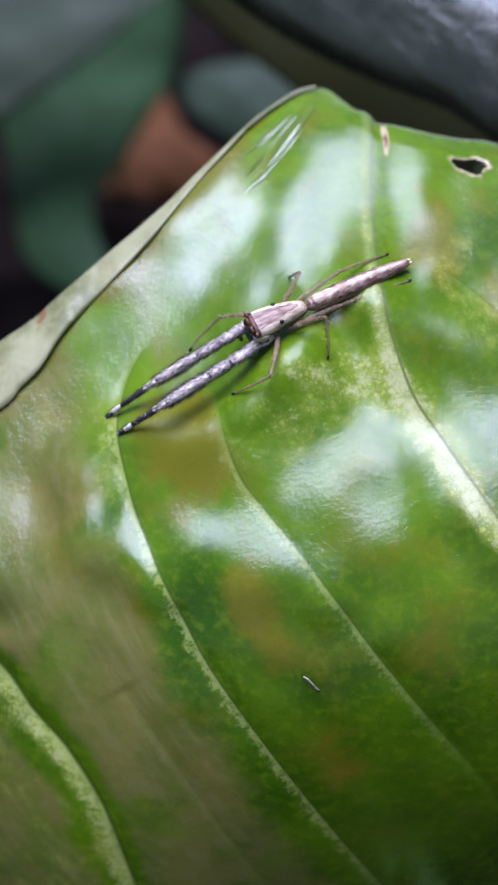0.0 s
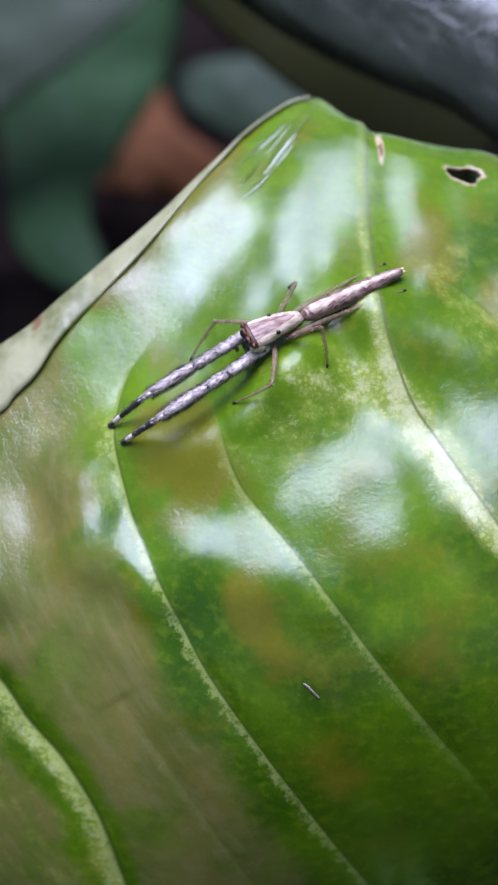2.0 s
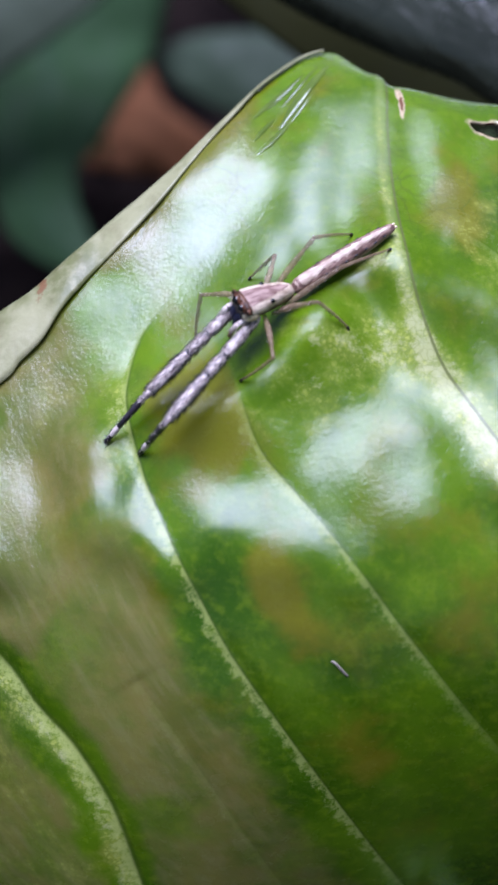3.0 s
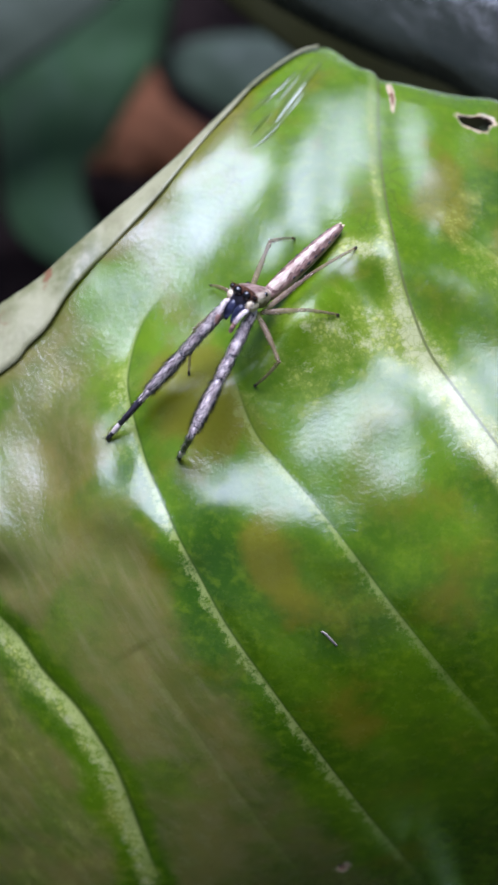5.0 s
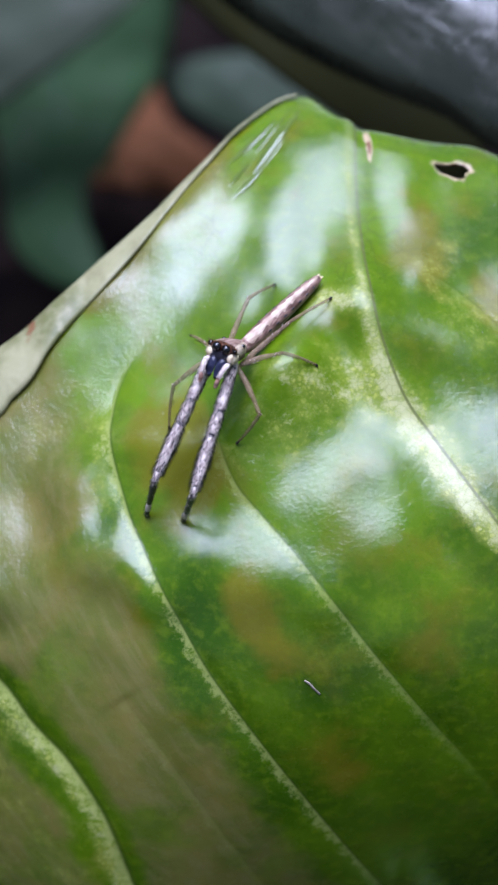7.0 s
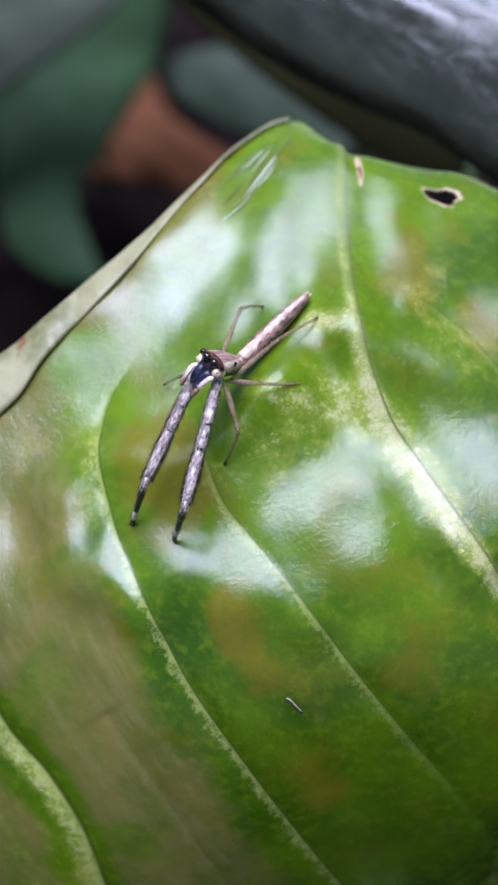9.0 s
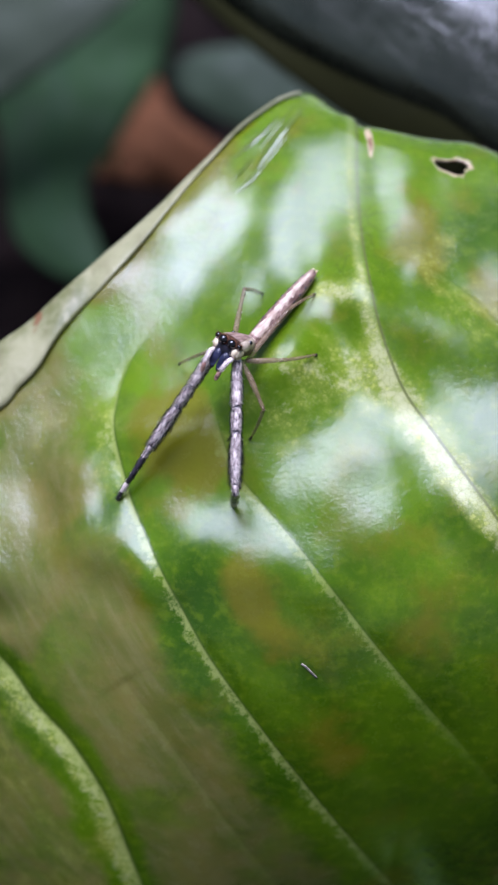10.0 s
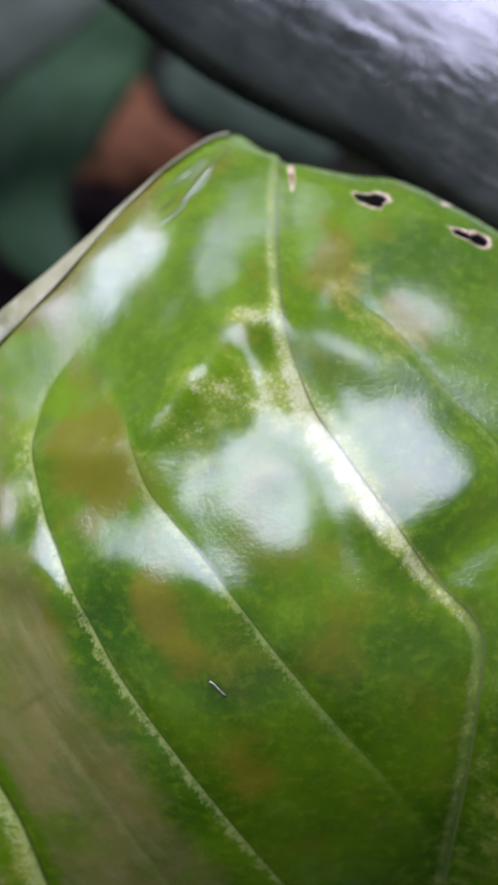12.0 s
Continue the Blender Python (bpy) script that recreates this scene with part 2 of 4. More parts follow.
def soil_material():
    n = Nodes("soil", 1.0, 0.03)
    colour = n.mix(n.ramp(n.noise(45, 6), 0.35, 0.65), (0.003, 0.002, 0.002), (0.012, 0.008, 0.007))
    return n.done(colour, None, n.bump(n.noise(120, 6), 0.006, 1.0))


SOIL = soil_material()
CARAPACE = banded_material("beige_hair", (0.05, 0.026, 0.02), (0.13, 0.075, 0.055), (0.4, 0.285, 0.2), (0.72, 0.575, 0.43), 0.00016)
FACE = skin_material("black_face", (0.008, 0.007, 0.01), (0.03, 0.025, 0.035), 0.3)
BROWN = skin_material("brown_hair", (0.045, 0.018, 0.01), (0.14, 0.056, 0.027), 0.5)
CREAM = skin_material("cream_hair", (0.618, 0.46, 0.275), (0.92, 0.78, 0.516), 0.6)
EYE_BLACK = skin_material("eye_lens", (0.003, 0.002, 0.002), (0.006, 0.004, 0.004), 0.05, 1000, 0.8, 0.0)
EYE_RED = skin_material("eye_rim", (0.1, 0.036, 0.018), (0.2, 0.075, 0.035), 0.4)
FANG = skin_material("blue_black_fang", (0.010, 0.010, 0.024), (0.025, 0.028, 0.06), 0.3)
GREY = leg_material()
BLACK = skin_material("black_leg", (0.010, 0.008, 0.012), (0.05, 0.04, 0.055), 0.4, 2600)
WHITE = skin_material("white_hair", (0.639, 0.519, 0.472), (0.906, 0.784, 0.712), 0.6)
TAN = skin_material("tan_leg", (0.19, 0.115, 0.065), (0.37, 0.25, 0.155), 0.42, 2600)
TAN.node_tree.nodes["Principled BSDF"].inputs["Alpha"].default_value = 0.48
PINK = skin_material("pinkish_palp", (0.2, 0.095, 0.07), (0.42, 0.24, 0.185), 0.5)
BELLY = banded_material("bronze_abdomen", (0.3, 0.2, 0.16), (0.5, 0.37, 0.3), (0.115, 0.06, 0.046), (0.34, 0.21, 0.165), 0.0)
SILVER = skin_material("silver_stripe", (0.4, 0.275, 0.205), (0.72, 0.57, 0.45), 0.5, 4500, 0.35, 0.00003, (0.3, 1, 1))
PURPLE = skin_material("purplish_hair", (0.16, 0.078, 0.062), (0.43, 0.285, 0.235), 0.5, 4500, 0.35, 0.00003, (0.3, 1, 1))
GREY_DUST = skin_material("dust_fibre", (0.3, 0.25, 0.2), (0.5, 0.42, 0.34), 0.8)


# ---- building helpers ----
def part(name, verts, faces, material, parent=None, label="", smooth=True, fields=None):
    """One mesh object from vertices in millimetres, under a thing or a part."""
    data = bpy.data.meshes.new(name)
    data.from_pydata([tuple(c * MM for c in v) for v in verts], [], faces)
    mats = material if isinstance(material, list) else [material]
    for m in mats:
        data.materials.append(m)
    if smooth:
        data.shade_smooth()
    for key, values in (fields or {}).items():
        data.attributes.new(key, "FLOAT", "POINT").data.foreach_set("value", np.asarray(values, dtype=np.float32).ravel())
    data.update()
    ob = new(name, data)
    if parent:
        ob.parent = parent
    if label:
        tagged(ob, label)
    return ob


def spline(points, count):
    """A smooth curve through the points (Catmull-Rom), as an array of that many places."""
    p = np.array(points, dtype=float)
    p = np.vstack([2 * p[0] - p[1], p, 2 * p[-1] - p[-2]])
    out = []
    for s in np.linspace(0, len(p) - 3 - 1e-6, count):
        i, k = int(s), s - int(s)
        a, b, c, d = p[i:i + 4]
        out.append(0.5 * (2 * b + (c - a) * k + (2 * a - 5 * b + 4 * c - d) * k * k + (3 * b - a - 3 * c + d) * k ** 3))
    return np.array(out)


def evenly(line, count):
    """The same line with its places at even steps along it."""
    along = np.concatenate([[0], np.cumsum(np.hypot(*np.diff(line, axis=0).T))])
    s = np.linspace(0, along[-1], count)
    return np.stack([np.interp(s, along, line[:, i]) for i in range(line.shape[1])], 1)


def grid_faces(rows, cols, keep=None):
    return [(i * cols + j, i * cols + j + 1, (i + 1) * cols + j + 1, (i + 1) * cols + j)
            for i in range(rows - 1) for j in range(cols - 1) if keep is None or keep(i, j)]


def loft(rings, closed=True, caps=True):
    """Vertices and faces of a skin over rings of equal length."""
    n = len(rings[0])
    verts = [v for r in rings for v in r]
    faces = [(i * n + j, i * n + (j + 1) % n, (i + 1) * n + (j + 1) % n, (i + 1) * n + j)
             for i in range(len(rings) - 1) for j in range(n if closed else n - 1)]
    if caps and closed:
        faces += [tuple(reversed(range(n))), tuple(range((len(rings) - 1) * n, len(rings) * n))]
    return verts, faces


def ellipse_ring(x, y, z, ry, rz, n=14, power=1.0):
    ring = []
    for k in range(n):
        a = 2 * math.pi * k / n
        c, s = math.cos(a), math.sin(a)
        ring.append((x, y + ry * math.copysign(abs(c) ** power, c), z + rz * math.copysign(abs(s) ** power, s)))
    return ring


def ball(x, y, z, rx, ry, rz, rings=8, n=12):
    out = []
    for i in range(rings + 1):
        a = math.pi * i / rings
        out.append(ellipse_ring(x - rx * math.cos(a), y, z, max(ry * math.sin(a), 1e-3), max(rz * math.sin(a), 1e-3), n))
    return loft(out)


def merged(*pieces):
    verts, faces = [], []
    for v, f in pieces:
        base = len(verts)
        verts += list(v)
        faces += [tuple(i + base for i in q) for q in f]
    return verts, faces


# ---- the leaf's surface ----
MIDRIB = spline([(6.44, 18.67), (6.44, 17.37), (6.31, 14.28), (6.39, 10.96), (6.65, 7.89), (7.08, 5.57), (8.16, 2.52), (9.55, 0.37), (11.64, -2.67), (13.95, -5.9), (15.9, -7.9), (16.45, -9.3), (16.3, -11.8), (16.05, -15.5), (15.6, -20.5), (15.3, -25.5), (15.1, -32.67)], 160)
VEIN_A = spline([(-3.95, 6.27), (-5.58, 3.72), (-6.13, 1.34), (-5.88, -0.44), (-5.02, -3.12), (-3.86, -5.62), (-2.57, -8.1), (-1.09, -10.78), (1.33, -14.36), (3.91, -18.16), (7.62, -23.74), (11.33, -29.33)], 140)
VEIN_B = spline([(-1.11, 2.27), (-0.56, 0.11), (0.24, -1.75), (1.55, -3.31), (3.11, -5.12), (4.66, -7.06), (6.81, -9.89), (9.74, -13.46), (12.01, -16.13), (17.23, -22.69)], 120)
VEIN_C = spline([(-15.84, -8.42), (-11.99, -11.58), (-10.23, -13.77), (-8.51, -15.54), (-7.15, -17.75), (-6.38, -19.68), (-5.54, -22.78), (-4.69, -25.89)], 80)
VEIN_D = spline([(-5.44, -11.94), (-5.17, -12.35), (-3.84, -14.33), (-1.15, -18.71), (1.45, -23.23), (4.06, -27.74)], 60)
VEIN_E = spline([(9.1, 8.9), (10.6, 8.3), (12.6, 6.6), (15.0, 3.6), (18.0, 0.0), (21.0, -5.0)], 60)
EDGE = spline([(-26.0, -2.5), (-19.0, 2.2), (-14.86, 3.83), (-12.96, 5.05), (-11.13, 6.25), (-9.95, 7.32), (-8.49, 8.64), (-7.06, 10.04), (-5.61, 11.25), (-4.17, 12.62), (-2.72, 14.22), (-1.24, 15.9), (0.28, 17.74), (1.84, 19.07), (3.11, 19.78), (4.22, 19.88), (4.96, 19.14), (5.68, 18.34), (6.43, 17.95), (6.84, 17.38), (7.9, 17.24), (9.71, 16.86), (11.53, 16.61), (13.43, 16.35), (16.0, 14.9), (20.0, 12.0), (27.0, 5.0)], 400)
INNER = spline([(-26.0, -7.5), (-18.5, -2.2), (-12.68, 1.41), (-11.49, 2.63), (-10.47, 3.69), (-9.49, 5.27), (-8.36, 6.63), (-6.95, 8.18), (-5.54, 9.77), (-4.41, 11.15), (-3.56, 12.35), (-2.47, 13.86), (-1.18, 15.56), (0.28, 17.55), (1.84, 18.9), (2.8, 19.55), (3.55, 19.83)], 160)
HOLES = [(11.76, 14.80, 0.95, 0.44, -8), (5.27, -25.57, 0.34, 0.3, 0), (17.19, 12.42, 1.1, 0.36, -22)]
VEINS = ((MIDRIB, 0.36, 0.9), (VEIN_A, 0.24, 0.75), (VEIN_B, 0.2, 0.8), (VEIN_C, 0.42, 0.9), (VEIN_D, 0.08, 0.7), (VEIN_E, 0.08, 0.6))


def line_distance(a, b, line):
    """Signed distance of the places from a curve (left of its way: plus), and how far along it they lie, 0 to 1."""
    p = np.stack([np.ravel(a), np.ravel(b)], 1)
    best, sign, along = np.full(len(p), 1e9), np.zeros(len(p)), np.zeros(len(p))
    for i in range(len(line) - 1):
        u = line[i + 1] - line[i]
        k = np.clip(((p - line[i]) @ u) / (u @ u), 0, 1)
        q = p - line[i] - k[:, None] * u
        d = np.hypot(q[:, 0], q[:, 1])
        hit = d < best
        best[hit], along[hit] = d[hit], (i + k[hit]) / (len(line) - 1)
        sign[hit] = np.sign(u[0] * q[hit, 1] - u[1] * q[hit, 0])
    return (best * np.where(sign == 0, 1, sign)).reshape(np.shape(a)), along.reshape(np.shape(a))


def broad(a, b):
    """The leaf's large bend: domed, falling away to its tip, its left margin and its base."""
    low = np.clip(-(b + 6.5), 0, None)
    return 1.0 - np.where(a < 5, 0.014, 0.008) * (a - 5) ** 2 - 0.0145 * (b + 8) ** 2 - np.clip(0.045 + 0.003 * (a - 2), 0.015, 0.065) * low * low / (1 + low / 8)


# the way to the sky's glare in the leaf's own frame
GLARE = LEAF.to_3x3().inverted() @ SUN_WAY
# blade patches between veins, placed where the camera sees sheen: place, half sizes, turn, how squarely
SHEEN_PATCHES = [(-1.6, 11.0, 2.8, 1.8, 50, 0.92), (-4.2, 7.7, 3.8, 1.8, 46, 1.0), (-7.3, 4.6, 4.0, 1.9, 42, 1.0), (-10.8, 2.0, 3.6, 1.9, 28, 0.9), (-14.5, -0.2, 3.0, 1.8, 30, 0.8), (-12.0, -3.8, 1.6, 2.6, 0, 0.5), (4.1, 12.4, 5.0, 1.9, 63, 0.6), (-3.0, 4.4, 2.2, 1.6, 40, 0.36),
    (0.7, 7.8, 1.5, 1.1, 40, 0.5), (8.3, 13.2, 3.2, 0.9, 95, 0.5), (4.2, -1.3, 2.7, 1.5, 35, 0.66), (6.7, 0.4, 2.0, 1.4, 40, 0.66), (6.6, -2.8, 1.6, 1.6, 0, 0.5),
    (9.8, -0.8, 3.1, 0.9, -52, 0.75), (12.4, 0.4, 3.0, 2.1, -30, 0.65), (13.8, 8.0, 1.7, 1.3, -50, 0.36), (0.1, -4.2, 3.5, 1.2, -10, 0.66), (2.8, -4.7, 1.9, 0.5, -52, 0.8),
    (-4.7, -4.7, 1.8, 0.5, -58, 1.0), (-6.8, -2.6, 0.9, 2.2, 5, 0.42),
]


def shape_sheen():
    """Soft relief shaped to fit the camera's view: listed patches mirror the glare, the rest turns off it."""
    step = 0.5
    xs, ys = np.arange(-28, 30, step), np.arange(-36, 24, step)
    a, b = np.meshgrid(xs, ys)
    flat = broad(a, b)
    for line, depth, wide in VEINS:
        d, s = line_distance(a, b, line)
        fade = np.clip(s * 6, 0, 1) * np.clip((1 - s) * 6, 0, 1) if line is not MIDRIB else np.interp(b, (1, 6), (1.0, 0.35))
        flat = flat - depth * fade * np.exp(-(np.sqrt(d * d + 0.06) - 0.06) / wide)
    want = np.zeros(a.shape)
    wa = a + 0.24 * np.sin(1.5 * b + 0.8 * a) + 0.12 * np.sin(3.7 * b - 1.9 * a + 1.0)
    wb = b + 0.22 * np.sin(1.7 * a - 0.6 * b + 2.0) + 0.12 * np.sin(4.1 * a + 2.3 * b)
    for x, y, rx, ry, turn, amount in SHEEN_PATCHES:
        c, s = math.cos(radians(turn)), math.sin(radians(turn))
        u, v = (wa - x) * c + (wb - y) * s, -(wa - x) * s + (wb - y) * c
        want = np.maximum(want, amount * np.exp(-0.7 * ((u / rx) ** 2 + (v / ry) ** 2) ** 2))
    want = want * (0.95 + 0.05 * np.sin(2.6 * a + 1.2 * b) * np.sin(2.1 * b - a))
    # the slope that mirrors the glare towards the camera's base place
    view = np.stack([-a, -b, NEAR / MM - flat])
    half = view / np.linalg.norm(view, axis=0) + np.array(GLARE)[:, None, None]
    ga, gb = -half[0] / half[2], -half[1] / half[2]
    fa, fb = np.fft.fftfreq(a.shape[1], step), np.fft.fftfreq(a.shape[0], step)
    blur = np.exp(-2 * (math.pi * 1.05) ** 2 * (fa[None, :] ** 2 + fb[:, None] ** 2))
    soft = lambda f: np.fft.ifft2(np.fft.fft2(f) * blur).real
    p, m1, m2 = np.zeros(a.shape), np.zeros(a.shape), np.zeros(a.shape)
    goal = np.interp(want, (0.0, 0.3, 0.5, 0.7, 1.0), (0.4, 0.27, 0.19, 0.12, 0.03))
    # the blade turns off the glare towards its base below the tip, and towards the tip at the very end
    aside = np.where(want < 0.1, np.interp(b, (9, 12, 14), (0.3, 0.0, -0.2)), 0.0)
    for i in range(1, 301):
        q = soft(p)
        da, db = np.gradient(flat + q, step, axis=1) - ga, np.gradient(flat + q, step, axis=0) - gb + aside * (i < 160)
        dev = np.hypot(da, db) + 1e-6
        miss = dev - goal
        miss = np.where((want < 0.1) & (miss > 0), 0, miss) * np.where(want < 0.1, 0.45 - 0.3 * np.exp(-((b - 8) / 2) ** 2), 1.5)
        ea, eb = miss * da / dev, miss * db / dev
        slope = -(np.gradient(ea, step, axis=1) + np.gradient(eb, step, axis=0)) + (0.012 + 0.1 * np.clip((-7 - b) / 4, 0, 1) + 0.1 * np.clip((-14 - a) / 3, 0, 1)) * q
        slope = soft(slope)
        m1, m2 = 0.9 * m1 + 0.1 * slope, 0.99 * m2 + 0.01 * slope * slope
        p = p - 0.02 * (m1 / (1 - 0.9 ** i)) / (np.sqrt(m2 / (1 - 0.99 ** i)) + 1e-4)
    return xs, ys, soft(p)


SHEEN_X, SHEEN_Y, SHEEN_RELIEF = shape_sheen()


def cubic(t):
    """Weights of four neighbours for a smooth reading between grid places."""
    return (-0.5 * t + t * t - 0.5 * t ** 3, 1 - 2.5 * t * t + 1.5 * t ** 3, 0.5 * t + 2 * t * t - 1.5 * t ** 3, -0.5 * t * t + 0.5 * t ** 3)


def sheen_relief_at(a, b):
    x = np.clip((a - SHEEN_X[0]) / (SHEEN_X[1] - SHEEN_X[0]), 1, len(SHEEN_X) - 3.001)
    y = np.clip((b - SHEEN_Y[0]) / (SHEEN_Y[1] - SHEEN_Y[0]), 1, len(SHEEN_Y) - 3.001)
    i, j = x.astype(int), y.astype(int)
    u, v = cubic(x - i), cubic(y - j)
    return sum(u[m] * v[k] * SHEEN_RELIEF[j + k - 1, i + m - 1] for m in range(4) for k in range(4))


def height(a, b):
    a, b = np.asarray(a, dtype=float), np.asarray(b, dtype=float)
    h = broad(a, b) + sheen_relief_at(a, b)
    for line, depth, wide in VEINS:
        d, s = line_distance(a, b, line)
        fade = np.clip(s * 6, 0, 1) * np.clip((1 - s) * 6, 0, 1) if line is not MIDRIB else np.interp(b, (1, 6), (1.0, 0.35))
        h = h - depth * fade * np.exp(-(np.sqrt(d * d + (0.06 if line is MIDRIB else 0.004)) - 0.06) / wide)
    right = np.interp(b, MIDRIB[::-1, 1], MIDRIB[::-1, 0])
    return h + np.clip(a - right, 0, 4) * 0.35 * np.clip((-6 - b) / 4, 0, 1)


def on_leaf(a, b, up=0.0):
    return Vector((a, b, float(height(np.array([a]), np.array([b]))[0]) + up))


def soft_spot(a, b, x, y, rx, ry, turn=0.0):
    c, s = math.cos(radians(turn)), math.sin(radians(turn))
    u, v = (a - x) * c + (b - y) * s, -(a - x) * s + (b - y) * c
    return np.exp(-(u / rx) ** 2 - (v / ry) ** 2)


def build_leaf():
    cols, rows = 250, 250
    side = np.linspace(-24, 26, cols)
    top = np.interp(side, EDGE[:, 0], EDGE[:, 1])
    k = np.linspace(0, 1, rows)[:, None]
    a = np.repeat(side[None, :], rows, 0)
    b = -32 + (top[None, :] + 32) * k
    hole = np.full(a.shape, 9.0)
    for x, y, rx, ry, turn in HOLES:
        c, s = math.cos(radians(turn)), math.sin(radians(turn))
        u, v = (a - x) * c + (b - y) * s, -(a - x) * s + (b - y) * c
        ang = np.arctan2(v / ry, u / rx)
        size = 1 + 0.16 * np.sin(3 * ang + x) + 0.1 * np.sin(5 * ang + 1)
        r = np.hypot(u / rx, v / ry) / size
        push = np.where((r < 1.0) & (r > 0.45), 1.0 / np.maximum(r, 1e-3), 1.0)
        a, b = np.where(r < 1, x + (a - x) * push, a), np.where(r < 1, y + (b - y) * push, b)
        hole = np.minimum(hole, r)
    h = height(a, b)
    mid, way = line_distance(a, b, MIDRIB)
    mid = mid if line_distance(np.array([0.0]), np.array([5.0]), MIDRIB)[0][0] < 0 else -mid
    sec, power = np.full(a.shape, 9.0), np.zeros(a.shape)
    for line, amount in ((VEIN_A, 1.0), (VEIN_B, 0.75), (VEIN_C, 1.3), (VEIN_D, 0.14), (VEIN_E, 0.3)):
        d, s = line_distance(a, b, line)
        d = -d / (1.9 if line is VEIN_C else 1.0)
        hit = np.abs(d) < np.abs(sec)
        sec = np.where(hit, d, sec)
        if line is VEIN_B:
            amount = amount * np.clip((0.95 - s) * 3, 0.15, 1)
        power = np.where(hit, amount * np.clip(s * 5, 0, 1) * np.clip((1 - s) * 8, 0, 1), power)
    to_a, _ = line_distance(a, b, VEIN_A)
    to_c, _ = line_distance(a, b, VEIN_C)
    power = power * np.clip(1.8 - np.abs(sec), 0, 1)
    # cream band beside the midrib, broad below its bend and on its left
    broadness = np.interp(b, (-9, -5, -1, 2.5, 4.5, 8, 14, 18), (0.42, 0.7, 1.0, 1.25, 0.7, 0.4, 0.25, 0.2))
    side = np.where(mid < 0, broadness, 0.85 * broadness)
    pale = 1.0 * np.exp(-((mid + 0.2) / side) ** 2) * np.interp(b, (-20, -9, -5, 3, 6, 10, 18), (0.3, 0.45, 0.85, 1.0, 0.72, 0.45, 0.3))
    pale = np.maximum(pale, 0.6 * soft_spot(a, b, 4.2, 3.4, 4.6, 1.1, -5))
    pale = np.maximum(pale, 0.78 * soft_spot(a, b, 6.4, 3.0, 2.4, 1.8, -30))
    pale = np.maximum(pale, 0.8 * soft_spot(a, b, 5.2, 7.4, 1.8, 0.75))
    pale = np.maximum(pale, 0.34 * soft_spot(a, b, 11.5, 7.5, 2.4, 5.0, 25))
    pale = np.maximum(pale, 0.42 * soft_spot(a, b, 2.6, 1.4, 4.2, 3.0))
    pale = np.maximum(pale, 0.5 * soft_spot(a, b, -6.6, 0.2, 1.0, 3.4, 10))
    pale = np.maximum(pale, 0.25 * soft_spot(a, b, -10.8, 1.0, 3.0, 2.4, 30))
    # paleness beyond the lower-left vein stands in for the hazy sheen there
    pale = np.maximum(pale, 0.25 * np.clip((-to_c - 1.5) / 2, 0, 1) * (a < 0))
    # paleness right of the low midrib stands in for light on that ridge
    pale = np.maximum(pale, 0.25 * np.clip(mid / 0.6, 0, 1) * np.clip((-9 - b) / 4, 0, 1))
    brown = np.zeros(a.shape)
    for x, y, rx, ry, turn, amount in ((-2.6, 0.0, 2.5, 3.3, 0, 1.15), (-8.5, -3.5, 2.4, 4.0, 20, 0.9), (1.2, -8.2, 1.3, 3.4, 25, 0.95), (-6, -9.5, 2.5, 6, 30, 0.75),
                                       (4.0, 6.0, 2.0, 1.3, 0, 0.65), (9.6, 10.4, 1.3, 3.4, 10, 0.9), (13.0, 7.5, 1.6, 2.2, 20, 0.6), (11.5, 12.6, 1.2, 1.0, 0, 0.5), (-3.6, 3.2, 1.3, 2.6, -10, 0.6), (3.2, 13.2, 0.7, 3.0, -25, 0.6), (2.0, -10.5, 0.8, 0.8, 0, 0.8),
                                       (5.2, -15.0, 1.3, 2.4, 20, 0.65), (9.5, -9.0, 1.2, 2.6, 20, 0.35), (8.0, -4.6, 1.4, 1.0, 0, 0.45), (1.4, 15.4, 0.9, 2.6, -40, 0.55), (-2.0, -16, 1.5, 4, 30, 0.6)):
        spot = amount * soft_spot(a, b, x, y, rx, ry, turn)
        if (x, y) in ((-2.6, 0.0), (-3.6, 3.2)):
            spot = spot * np.clip(0.5 - 3 * (a - np.interp(b, VEIN_B[::-1, 1], VEIN_B[::-1, 0])), 0, 1)
        brown = np.maximum(brown, spot)
    # the dull olive field between the two lower side veins
    # paleness at its lower-left vein stands in for sheen on the vein's ridge
    pale = np.maximum(pale, 0.6 * np.exp(-((to_c + 0.6) / 0.7) ** 2) * np.clip((-8 - b) / 4, 0, 1) * (a < 0))
    pale = np.maximum(pale, 0.2 * np.exp(-((to_c + 1.2) / 1.6) ** 2) * (a < 0))
    field = np.clip((-to_a - 0.4) / 2.6, 0, 1) * np.clip((to_c - 0.3) / 1.0, 0, 1) * np.clip((1.5 - b) / 3, 0, 1) * (a < 12)
    olive = np.maximum(0.72 * field, 1.0 * soft_spot(a, b, -10.0, -0.5, 3.4, 4.6))
    # olive beyond that vein greys the colour in place of a grey-mint sheen
    olive = np.maximum(olive, 0.75 * np.clip((-to_c - 1.2) / 1.5, 0, 1) * (a < 0))
    # olive and brown along the rolled margin's foot stand in for its shade
    foot, _ = line_distance(a, b, INNER)
    olive = np.maximum(olive, 0.36 * np.exp(-(np.abs(foot) / 2.4) ** 2) * np.clip((4 - a) / 5, 0, 1))
    brown = np.maximum(brown, 0.8 * np.exp(-(np.abs(foot) / 0.9) ** 2) * np.clip((3 - a) / 3, 0, 1))
    dry = np.clip(1.75 - hole, 0, 1.2) * 0.95
    dry = np.maximum(dry, 1.7 * soft_spot(a, b, 7.3, 16.2, 0.15, 1.1, 6))
